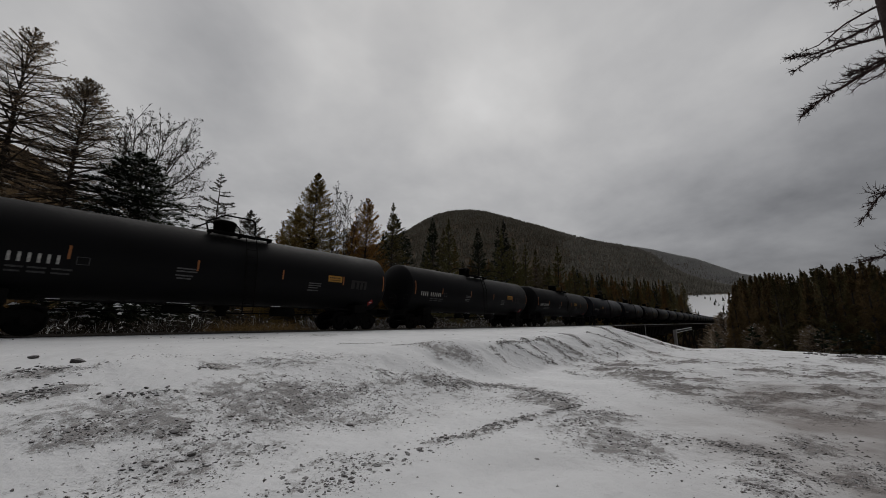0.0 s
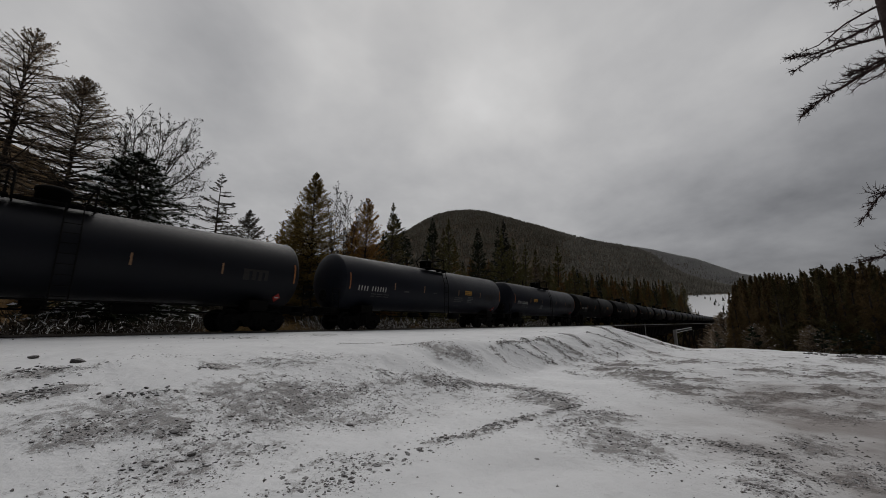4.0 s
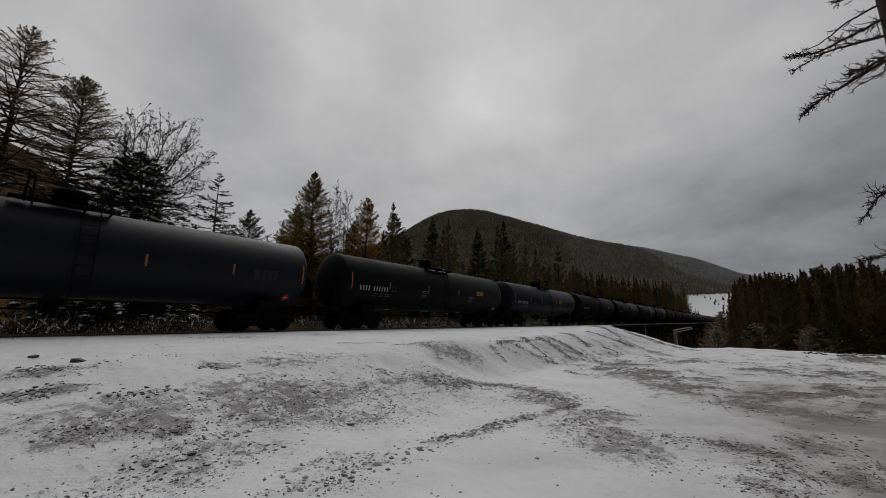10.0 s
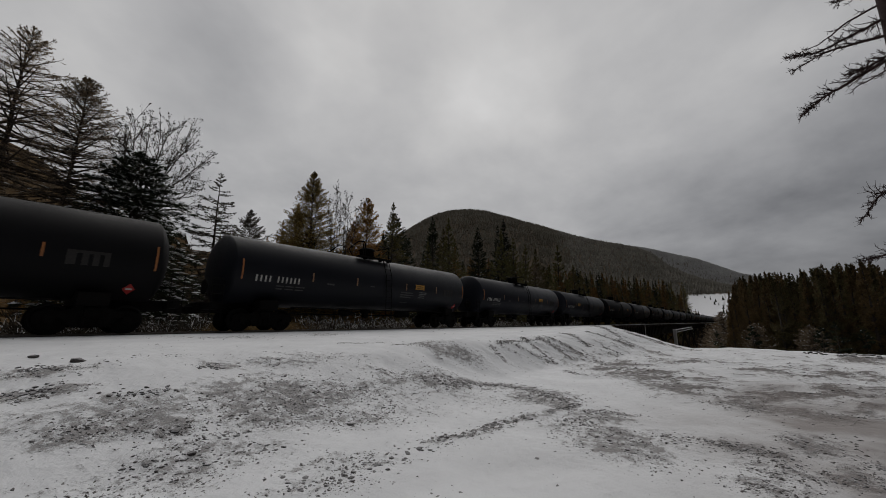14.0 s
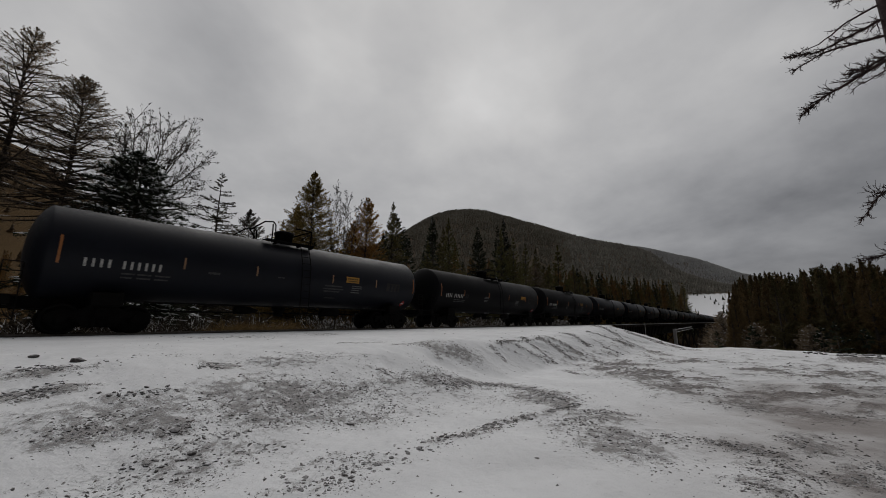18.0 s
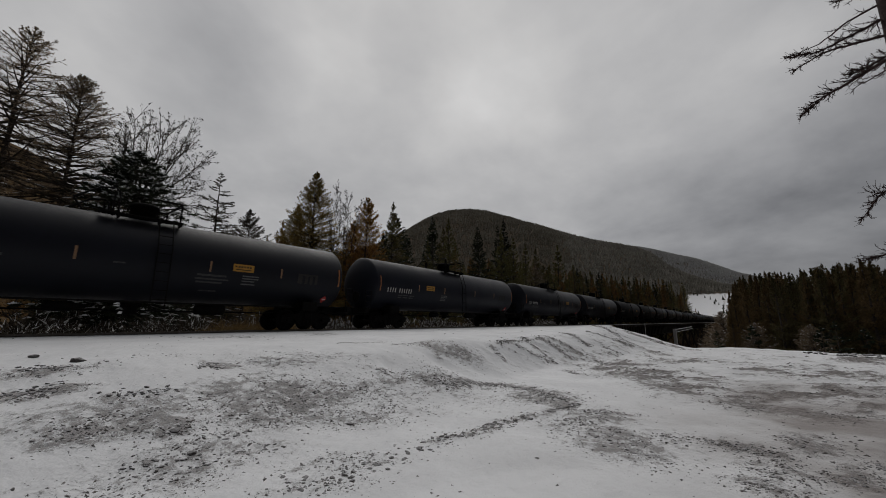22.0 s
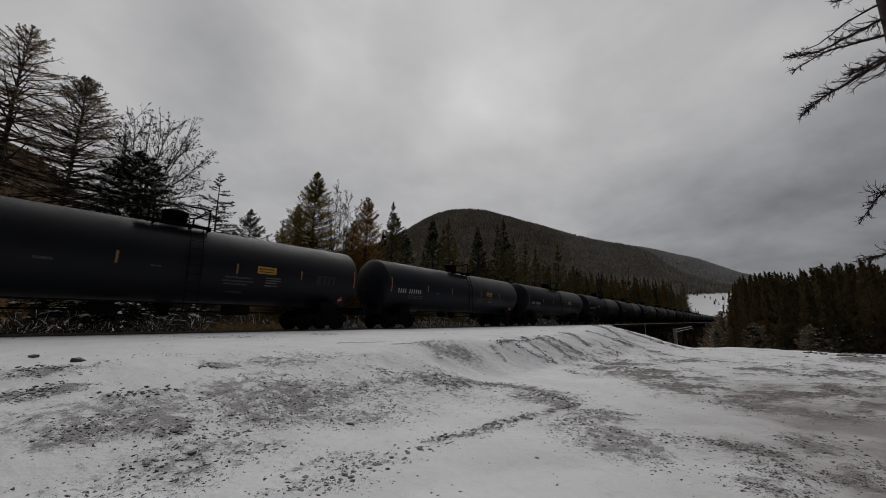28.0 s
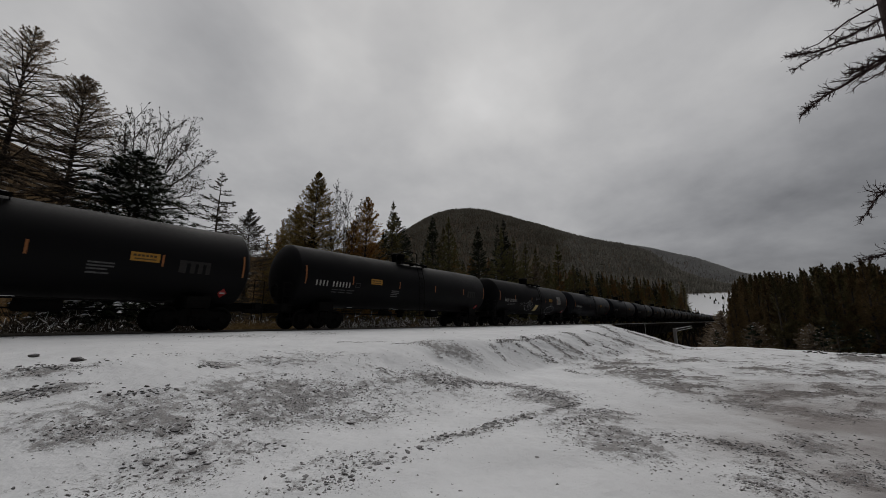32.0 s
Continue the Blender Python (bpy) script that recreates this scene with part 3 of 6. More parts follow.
def ground_material():
    m = bpy.data.materials.new("snow_over_gravel")
    m.use_nodes = True
    nd, ln = m.node_tree.nodes, m.node_tree.links
    b = nd["Principled BSDF"]
    tc = nd.new("ShaderNodeTexCoord")

    def tex(scale, detail=5.0, rough=0.55):
        t = nd.new("ShaderNodeTexNoise")
        t.inputs["Scale"].default_value, t.inputs["Detail"].default_value, t.inputs["Roughness"].default_value = scale, detail, rough
        ln.new(tc.outputs["Object"], t.inputs["Vector"])
        return t.outputs[0]

    def calc(op, a, c, clamp=False):
        q = nd.new("ShaderNodeMath")
        q.operation, q.use_clamp = op, clamp
        for i, s in enumerate((a, c)):
            if isinstance(s, (int, float)):
                q.inputs[i].default_value = s
            else:
                ln.new(s, q.inputs[i])
        return q.outputs[0]

    def ramp(v, lo, hi):
        q = nd.new("ShaderNodeMapRange")
        q.interpolation_type = "SMOOTHSTEP"
        q.inputs["From Min"].default_value, q.inputs["From Max"].default_value = lo, hi
        ln.new(v, q.inputs["Value"])
        return q.outputs[0]

    def mix(f, a, c):
        q = nd.new("ShaderNodeMix")
        q.data_type = "RGBA"
        for s, v in (("Factor", f), ("A", a), ("B", c)):
            if isinstance(v, tuple):
                q.inputs[s].default_value = (*v, 1)
            else:
                ln.new(v, q.inputs[s])
        return q.outputs["Result"]

    at1, at2, at3, at4, at5 = (nd.new("ShaderNodeAttribute") for i in range(5))
    at5.attribute_name = "packed"
    at1.attribute_name, at2.attribute_name, at3.attribute_name, at4.attribute_name = "bare", "wild", "streaky", "pale_floor"
    mp = nd.new("ShaderNodeMapping")
    mp.inputs["Scale"].default_value, mp.inputs["Rotation"].default_value = (1.15, 1.0, 1), (0, 0, radians(12))
    ln.new(tc.outputs["Object"], mp.inputs[0])
    drawn = nd.new("ShaderNodeTexNoise")
    drawn.inputs["Scale"].default_value, drawn.inputs["Detail"].default_value, drawn.inputs["Roughness"].default_value = 1.3, 9, 0.74
    ln.new(mp.outputs[0], drawn.inputs["Vector"])
    fine, mid, wide, far = tex(34, 6, 0.7), tex(6.5, 5), tex(0.8, 4), tex(0.05, 6, 0.65)
    snow = mix(ramp(wide, 0.35, 0.68), (0.78, 0.785, 0.798), (0.71, 0.715, 0.728))
    snow = mix(at5.outputs["Fac"], snow, (0.28, 0.255, 0.245))
    gravel = mix(ramp(calc("ADD", calc("MULTIPLY", fine, 0.5), calc("MULTIPLY", tex(13, 4, 0.6), 0.5)), 0.4, 0.6), (0.044, 0.038, 0.035), (0.25, 0.221, 0.207))
    spots = calc("ADD", calc("ADD", at1.outputs["Fac"], calc("MULTIPLY", calc("SUBTRACT", fine, 0.5), 1.7)), calc("MULTIPLY", calc("SUBTRACT", mid, 0.5), 2.4))
    spots = calc("ADD", spots, calc("MULTIPLY", calc("SUBTRACT", tex(85, 3, 0.6), 0.5), 1.1))
    spots = calc("ADD", spots, calc("MULTIPLY", calc("SUBTRACT", tex(2.1, 4, 0.6), 0.5), 0.7))
    spots = calc("ADD", spots, calc("MULTIPLY", calc("SUBTRACT", drawn.outputs[0], 0.48), calc("MULTIPLY", at3.outputs["Fac"], 3.8)))
    mask = ramp(spots, 0.56, 1.06)
    thin = calc("MULTIPLY", mask, calc("ADD", 0.7, calc("MULTIPLY", at3.outputs["Fac"], 0.2)))
    lot = mix(thin, snow, gravel)
    floor = mix(ramp(mid, 0.35, 0.65), (0.066, 0.044, 0.025), (0.125, 0.086, 0.048))
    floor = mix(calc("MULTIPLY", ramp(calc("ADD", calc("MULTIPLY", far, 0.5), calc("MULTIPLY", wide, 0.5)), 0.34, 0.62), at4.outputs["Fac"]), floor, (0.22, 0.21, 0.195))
    ln.new(mix(at2.outputs["Fac"], lot, floor), b.inputs["Base Color"])
    b.inputs["Roughness"].default_value = 0.72
    # damp snow has some gloss, litter and forest floor none
    ln.new(calc("MULTIPLY", calc("SUBTRACT", 1.0, at2.outputs["Fac"]), 0.25), b.inputs["Specular IOR Level"])
    hgt = calc("ADD", calc("MULTIPLY", fine, calc("ADD", 0.25, mask)), calc("MULTIPLY", mid, 0.9))
    # snow lies lumpy over stones
    hgt = calc("ADD", hgt, calc("MULTIPLY", calc("MULTIPLY", tex(11, 3, 0.5), at1.outputs["Fac"]), 2.6))
    hgt = calc("SUBTRACT", hgt, calc("MULTIPLY", calc("MULTIPLY", drawn.outputs[0], at3.outputs["Fac"]), 3.0))
    bp = nd.new("ShaderNodeBump")
    bp.inputs["Strength"].default_value, bp.inputs["Distance"].default_value = 0.55, 0.05
    ln.new(hgt, bp.inputs["Height"]), ln.new(bp.outputs[0], b.inputs["Normal"])
    return m


GROUND = ground_material()
ground_sheet()


# ---- track and bridge ----
def rail_mesh(x0, x1):
    bm = bmesh.new()
    prof = [(-0.07, -0.172), (0.07, -0.172), (0.07, -0.155), (0.012, -0.14), (0.012, -0.05), (0.036, -0.035), (0.034, -0.002), (-0.034, -0.002), (-0.036, -0.035), (-0.012, -0.05), (-0.012, -0.14), (-0.07, -0.155)]
    a = [bm.verts.new((x0, y, z)) for y, z in prof]
    b = [bm.verts.new((x1, y, z)) for y, z in prof]
    for i in range(len(prof)):
        j = (i + 1) % len(prof)
        bm.faces.new((a[i], a[j], b[j], b[i]))
    bm.faces.new(a), bm.faces.new(b)
    bmesh.ops.recalc_face_normals(bm, faces=bm.faces[:])
    return bm


def track():
    road = tagged(new("railway_track"), "single railway track bedded in snowy ballast", "railway track", kind="structure")
    road.location = (0, TRACK_Y, 0)
    for s in (-1, 1):
        part("rail", rail_mesh(-60, 520), RAIL, road, at=pose(0, s * 0.7175, 0))
    one = bm_mesh("tie", box(bmesh.new(), -0.11, 0.11, -1.3, 1.3, -0.36, -0.18, 0.01), TIE)
    for i in range(160):
        part("tie", one, TIE, road, at=pose(-20 + i * 0.53, 0, 0, 0, 0, (i * 37 % 7 - 3) * 0.2))


track()


def bridge():
    X0, X1 = 61.0, 420.0
    br = tagged(new("railway_bridge"), "dark steel girder railway bridge on tall bents over a ravine", "bridge", kind="structure")
    br.location = (0, TRACK_Y, 0)
    span = 24.0
    bents = [X0 + span * i for i in range(1, 13)]
    edges = [X0] + bents
    for x0, x1 in zip(edges, edges[1:]):
        for s in (-1, 1):
            g = bmesh.new()
            box(g, x0 + 0.06, x1 - 0.06, s * 1.1 - 0.012, s * 1.1 + 0.012, -2.55, -0.62)
            box(g, x0 + 0.05, x1 - 0.05, s * 1.1 - 0.2, s * 1.1 + 0.2, -0.62, -0.575)
            box(g, x0 + 0.05, x1 - 0.05, s * 1.1 - 0.2, s * 1.1 + 0.2, -2.6, -2.55)
            for k in range(13):
                xs = x0 + 0.2 + (x1 - x0 - 0.4) * k / 12
                box(g, xs - 0.012, xs + 0.012, s * 1.1 - 0.14, s * 1.1 + 0.14, -2.55, -0.62)
            part("plate_girder", g, GIRDER, br)
    tie = bm_mesh("bridge_tie", box(bmesh.new(), -0.13, 0.13, -2.35, 2.35, -0.575, -0.18, 0.01), TIE)
    for i in range(260):
        part("bridge_tie", tie, TIE, br, at=pose(X0 + 0.4 + i * 1.1, 0, 0))
    for s in (-1, 1):
        w = box(bmesh.new(), X0 - 1, X1 - 60, s * 2.0 - 0.38, s * 2.0 + 0.38, -0.178, -0.11)
        walkway = part("walkway", w, TIE, br)
        sn = box(bmesh.new(), X0 - 1, X1 - 60, s * 2.25 - 0.08, s * 2.25 + 0.10, -0.108, -0.05, 0.015)
        part("snow_edge", sn, SNOW, walkway, "thin line of snow along the walkway edge")
    for i, xb in enumerate(bents[1:]):
        gz = float(ground_z(xb, TRACK_Y)) - 0.6
        for sy, out in ((-1, -1.5), (1, 1.5)):
            g = bmesh.new()
            rod(g, (xb - 0.9, sy * 1.1, -2.9), (xb - 1.2, out * 2.2, gz), 0.22, 6)
            rod(g, (xb + 0.9, sy * 1.1, -2.9), (xb + 1.2, out * 2.2, gz), 0.22, 6)
            part("bent_post", g, GIRDER, br)
        g = bmesh.new()
        for k in range(3):
            t0, t1 = k / 3, (k + 1) / 3
            for e in (-1, 1):
                ya, yb = 1.1 + 2.2 * t0, 1.1 + 2.2 * t1
                za, zb = -2.9 + (gz + 2.9) * t0, -2.9 + (gz + 2.9) * t1
                rod(g, (xb + e, -ya, za), (xb + e, yb, zb), 0.07, 5)
                rod(g, (xb + e, ya, za), (xb + e, -yb, zb), 0.07, 5)
        part("cross_brace", g, GIRDER, br)
        part("bent_cap", box(bmesh.new(), xb - 1.2, xb + 1.2, -1.9, 1.9, -2.9, -2.62, 0.03), GIRDER, br)
    ab = bmesh.new()
    box(ab, X0 - 2.5, X0 + 0.3, -1.7, 1.7, -7, -0.64, 0.05)
    part("abutment", ab, CONCRETE, br, "pale concrete abutment")
    # pale post at the walkway and the snow-topped concrete pier with its long ledge
    part("marker_post", rod(bmesh.new(), (79, -2.9, -3.2), (79, -2.9, 0.1), 0.07, 8), PALE_CONCRETE, br, "thin white post beside the walkway")
    part("pier", box(bmesh.new(), 114.3, 115.7, -3.7, -3.0, -9, -1.5, 0.06), PALE_CONCRETE, br, "pale concrete pier")
    tilt = pose(115.8, -3.35, -1.75, 0, -0.45, 0)
    ledge = part("ledge", box(bmesh.new(), 0, 44, -0.1, 0.3, -0.6, -0.02, 0.04), GIRDER, br, at=tilt)
    part("ledge_snow", box(bmesh.new(), 0, 44, -0.1, 0.3, -0.016, 0.14, 0.03), SNOW, ledge, "snow lying on the ledge")
    part("ledge_snow", box(bmesh.new(), 0, 44, -0.32, -0.102, -0.6, -0.5, 0.03), SNOW, ledge, "snow lying on the lower flange")


bridge()


# ---- trees ----
def unit(v):
    return v / (np.linalg.norm(v, axis=-1, keepdims=True) + 1e-9)


def conifer(H, R, start, limbs, per, tuft, seed, needle=0.16, width=0.03, low=-18, top=38, power=0.8, snow=0.0, bend=0.12, trunk_r=None, snow_w=1.0, stout=0.26, high=1.2):
    """The trunk, its limbs, and the crown of twigs with needles: three meshes' arrays."""
    rng = np.random.default_rng(seed)
    tr = trunk_r or H * 0.0125
    tz = np.linspace(-0.4, H, 9)
    sway = np.cumsum(rng.normal(0, H * 0.0025, (9, 2)), 0)
    tp = np.column_stack([sway, tz])
    paths = [(tp, np.maximum(tr * (1 - np.clip(tz / H, 0, 1)) ** 0.8, 0.008))]
    u = np.sort(rng.random(limbs) ** high)
    h = H * (start + (0.99 - start) * u)
    L = (R * (1 - u) ** power + 0.0035 * H) * rng.uniform(0.68, 1.1, limbs)
    az = np.arange(limbs) * 2.4 + rng.normal(0, 0.5, limbs)
    e = np.radians(low + (top - low) * u ** 1.3 + rng.normal(0, 7, limbs))
    out = np.column_stack([np.cos(az), np.sin(az), np.zeros(limbs)])
    p0 = np.column_stack([np.interp(h, tz, tp[:, 0]), np.interp(h, tz, tp[:, 1]), h])
    ss = np.linspace(0, 1, 4)

    def on(i, s):
        s = np.asarray(s)[..., None]
        return p0[i] + L[i][..., None] * s * (np.cos(e[i])[..., None] * out[i] + np.sin(e[i])[..., None] * np.array([0, 0, 1.0])) + np.array([0, 0, 1.0]) * (bend * L[i][..., None] * s * s)

    for i in range(limbs):
        idx = np.full(4, i)
        paths.append((on(idx, ss), np.maximum(tr * stout * (1 - u[i] * 0.7) * (1 - ss * 0.85), 0.006)))
    trunk, boughs = tubes(paths[:1], 7), tubes(paths[1:], 5)
    n = limbs * per
    li = np.repeat(np.arange(limbs), per)
    s = rng.uniform(0.12, 1.0, n) ** 0.8
    tb = on(li, s)
    turn = rng.choice([-1, 1], n) * np.radians(rng.uniform(25, 70, n))
    ca, sa = np.cos(az[li] + turn), np.sin(az[li] + turn)
    tw = unit(np.column_stack([ca, sa, np.sin(e[li]) * 0.6 + rng.normal(-0.05, 0.22, n)]))
    tl = (L[li] * 0.34 * (1.2 - s) + 0.02 + 0.011 * H * (1 - u[li])) * rng.uniform(0.5, 1.2, n)
    va, fa = blades(tb, tw, tl, np.full(n, width * 0.6), rng)
    m = n * tuft
    ti = np.repeat(np.arange(n), tuft)
    q = rng.uniform(0.1, 1.0, m)
    nb = tb[ti] + tw[ti] * (tl[ti] * q)[:, None]
    nw = unit(tw[ti] * 0.8 + rng.normal(0, 0.55, (m, 3)))
    small = 0.25 + 0.75 * (1 - u[li[ti]]) ** 0.6
    vb, fb = blades(nb, nw, needle * small * rng.uniform(0.6, 1.3, m), width * rng.uniform(0.7, 1.4, m), rng)
    CV, CF = [va, vb], [fa, fb + len(va)]
    mi = [np.zeros(len(fa), int), np.zeros(len(fb), int)]
    if snow:
        k = int(n * snow)
        pick = rng.choice(n, k, replace=False)
        sb = tb[pick] + np.array([0, 0, 0.02 + 0.03 * snow_w])
        ol = out[li[pick]]
        sw = unit(tw[pick] * np.array([1, 1, 0.6]) + ol * 0.8)
        side = unit(np.cross(sw, np.array([0, 0, 1.0])))
        wd = rng.uniform(0.04, 0.09, k)[:, None] * snow_w
        a, b, c = sb - side * wd, sb + side * wd, sb + sw * np.minimum(tl[pick] * 0.95, 0.6)[:, None]
        d = sb + sw * np.minimum(tl[pick] * 0.35, 0.22)[:, None] + np.array([0, 0, 0.06 * snow_w])
        vs = np.stack([a, d, c, d, b, c, a, b, d], 1).reshape(-1, 3)
        CF.append(np.arange(len(vs)).reshape(-1, 3) + sum(len(w) for w in CV))
        CV.append(vs)
        mi.append(np.ones(3 * k, int))
    return trunk, boughs, (np.concatenate(CV), np.concatenate(CF), np.concatenate(mi))


def conifer_meshes(mat, **kw):
    trunk, boughs, (cv, cf, mi) = conifer(**kw)
    return smooth(poly_mesh("trunk", *trunk, [BARK])), smooth(poly_mesh("branchwork", *boughs, [BARK])), poly_mesh("crown", cv, cf, [mat, SNOW], mi), kw["H"]


def plant(kind, x, y, meshes, height, label, category, turn=0.0, group="", z=None):
    """Sets a tree of the given height on the ground."""
    t, w, c, H = meshes
    k = height / H
    root = tagged(new(kind), label, category, group)
    root.matrix_basis = Matrix.LocRotScale((x, y, float(ground_z(x, y)) - 0.05 if z is None else z), Euler((0, 0, turn)), (k, k, k))
    part("trunk", t, None, root)
    tagged(part("branchwork", w, None, root), kind="stuff")
    part("crown", c, None, root)
    return root


def polar(az, r):
    return r * math.cos(radians(az)), r * math.sin(radians(az))


def rise(az, el, r):
    """Height of a tree at that place whose tip stands at elevation el."""
    x, y = polar(az, r)
    return EYE[2] + r * math.tan(radians(el)) - float(ground_z(x, y))


LARCH_BARE = [conifer_meshes(N_TWIG, H=17, R=5.0, start=0.48, limbs=150, per=17, tuft=7, seed=5, needle=0.17, width=0.028, low=-14, top=42, snow=0.06, power=0.8, stout=0.34, bend=0.08, high=0.95, snow_w=0.7),
              conifer_meshes(N_TWIG, H=15, R=5.0, start=0.4, limbs=260, per=18, tuft=7, seed=6, needle=0.17, width=0.028, low=-12, top=46, snow=0.05, power=0.8, stout=0.34, bend=0.08, high=0.95, snow_w=0.7)]
FIR_SNOWY = conifer_meshes(N_DARK, H=10, R=4.8, start=0.04, limbs=380, per=26, tuft=9, seed=7, needle=0.18, width=0.055, low=-24, top=30, snow=0.24, snow_w=1.4, bend=-0.16, power=0.55)
SPARSE = [conifer_meshes(N_GREY_TWIG, H=12, R=3.7, start=0.06, limbs=150, per=20, tuft=9, seed=8, needle=0.15, width=0.04, low=-20, top=24, snow=0.05, power=0.8, stout=0.4),
          conifer_meshes(N_GREY_TWIG, H=10, R=4.6, start=0.2, limbs=260, per=17, tuft=8, seed=9, needle=0.15, width=0.028, low=-4, top=42, power=0.95, high=0.9, stout=0.2)]
SPRUCE_OLIVE = conifer_meshes(N_OLIVE, H=16, R=5.7, start=0.04, limbs=440, per=26, tuft=9, seed=10, needle=0.17, width=0.04, low=-6, top=44, power=0.85, high=1.05)
LARCH_RUST = conifer_meshes(N_LARCH, H=15, R=4.3, start=0.06, limbs=300, per=26, tuft=9, seed=11, needle=0.2, width=0.042, low=2, top=62, power=0.65)
PINE_DARK = conifer_meshes(N_DARK, H=15, R=3.3, start=0.1, limbs=150, per=18, tuft=9, seed=12, needle=0.26, width=0.055, low=-6, top=40, power=0.7, snow=0.05)
PINE_BROAD = conifer_meshes(N_DARK, H=17, R=3.6, start=0.05, limbs=260, per=18, tuft=9, seed=14, needle=0.24, width=0.055, low=-12, top=42, power=0.85, snow=0.05, high=1.0)
SPRUCE_DARK = conifer_meshes(N_BLACK, H=17, R=2.7, start=0.04, limbs=280, per=20, tuft=10, seed=13, needle=0.2, width=0.06, low=-22, top=30, power=0.9, snow=0.05)
FOREST = [conifer_meshes(N_GREEN, H=16, R=3.5, start=0.06, limbs=170, per=15, tuft=9, seed=20, needle=0.24, width=0.055, low=-12, top=48, power=0.95, snow=0.02, high=1.0),
          conifer_meshes(N_DARK, H=17, R=3.1, start=0.06, limbs=170, per=15, tuft=9, seed=21, needle=0.24, width=0.055, low=-18, top=42, power=0.95, snow=0.05, high=1.0),
          conifer_meshes(N_BROWN, H=16, R=3.0, start=0.12, limbs=160, per=14, tuft=9, seed=22, needle=0.22, width=0.048, low=-6, top=52, power=0.9, high=1.0),
          conifer_meshes(N_VALLEY, H=15, R=3.4, start=0.08, limbs=160, per=14, tuft=9, seed=23, needle=0.23, width=0.05, low=-8, top=50, power=0.9, high=1.0)]
WALL = [conifer_meshes(N_STAND, H=16, R=2.9, start=0.05, limbs=190, per=13, tuft=11, seed=30, needle=0.2, width=0.046, low=-12, top=55, power=0.9, high=0.95),
        conifer_meshes(N_STAND_BROWN, H=16, R=2.7, start=0.08, limbs=190, per=13, tuft=11, seed=31, needle=0.19, width=0.044, low=-6, top=58, power=0.9, high=0.95),
        conifer_meshes(N_STAND, H=16, R=2.5, start=0.06, limbs=190, per=13, tuft=11, seed=32, needle=0.19, width=0.044, low=-12, top=55, power=1.0, high=0.95)]
YOUNG = [conifer_meshes(N_DARK, H=6, R=1.9, start=0.03, limbs=80, per=11, tuft=7, seed=40, needle=0.2, width=0.06, low=-15, top=30, power=0.85, snow=0.06, snow_w=0.6, bend=-0.08),
         conifer_meshes(N_GREEN, H=6, R=1.6, start=0.04, limbs=80, per=11, tuft=7, seed=41, needle=0.22, width=0.06, low=-10, top=35, power=0.85, snow=0.03)]


def fan_tree(base, tips, r, thick, seed, twigs=16, fork=None):
    """A bare tree: limbs from the foot towards tips given as azimuth and elevation, with twigs and withered leaves."""
    rng = np.random.default_rng(seed)
    fx, fy = polar(base, r)
    fz = float(ground_z(fx, fy))
    foot = np.array([fx, fy, fz])
    paths, ends, ways = [], [], []
    s = np.linspace(0, 1, 9)[:, None]
    for az, el in tips:
        dr = rng.uniform(-1.4, 1.4)
        tx, ty = polar(az, r + dr)
        tip = np.array([tx, ty, EYE[2] + (r + dr) * math.tan(radians(el))]) - foot
        a = np.array([0, 0, 0.06 * tip[2] * rng.random() - 0.3])
        up = np.array([0, 0, np.linalg.norm(tip[:2])]) * 0.3
        if fork:
            a, up = np.array([0, 0, fork * rng.uniform(0.75, 1.0)]), np.array([0, 0, -0.4])
            tip = a + (tip - a) * 0.92
        pts = a + (tip - a) * s + up * (s - s * s) + np.vstack([np.zeros(3), np.cumsum(rng.normal(0, 0.07, (8, 3)), 0)])
        paths.append((pts, thick * (1 - np.linspace(0, 0.93, 9)) ** 0.8))
        size = np.linalg.norm(tip)
        for k in range(twigs):
            q = 2.0 + 5.95 * rng.random() ** 0.7
            p0 = pts[int(q)] + (pts[int(q) + 1] - pts[int(q)]) * (q % 1)
            d = unit(unit(pts[int(q) + 1] - pts[int(q)]) + rng.normal(0, 0.42, 3))
            n = size * rng.uniform(0.08, 0.22) * (1.35 - q / 9)
            t = np.linspace(0, 1, 5)[:, None]
            tw = p0 + d * n * t + np.array([0, 0, 0.10 * n]) * t * t
            paths.append((tw, np.linspace(0.02, 0.009, 5)))
            for j in range(5):
                w = rng.uniform(0.8, 3.9)
                p1 = tw[int(w)] + (tw[int(w) + 1] - tw[int(w)]) * (w % 1)
                d1 = unit(d + rng.normal(0, 0.5, 3))
                n1 = n * rng.uniform(0.2, 0.45)
                paths.append((p1 + d1 * n1 * np.linspace(0, 1, 3)[:, None], np.array([0.011, 0.009, 0.006])))
                ends.append(p1 + d1 * n1), ways.append(d1)
            ends.append(tw[-1]), ways.append(d)
    stem = tubes([(np.array([[0, 0, -0.3], [0.03, 0.05, fork * 0.5], [0, 0, fork]]), np.array([thick * 1.8, thick * 1.4, thick]))] if fork else paths[:1], 7)
    V, F = tubes(paths if fork else paths[1:], 4)
    m = 4
    nb = np.repeat(np.array(ends), m, 0) + rng.normal(0, 0.05, (len(ends) * m, 3))
    nw = unit(np.repeat(np.array(ways), m, 0) + rng.normal(0, 0.6, (len(ends) * m, 3)))
    cv, cf = blades(nb, nw, rng.uniform(0.07, 0.19, len(nb)), rng.uniform(0.04, 0.09, len(nb)), rng)
    meshes = smooth(poly_mesh("trunk", *stem, [BARK])), smooth(poly_mesh("branchwork", V, F, [BARK])), poly_mesh("crown", cv, cf, [SHRUB, SNOW], (rng.random(len(cf)) < 0.22).astype(int)), 1.0
    return fx, fy, fz, meshes


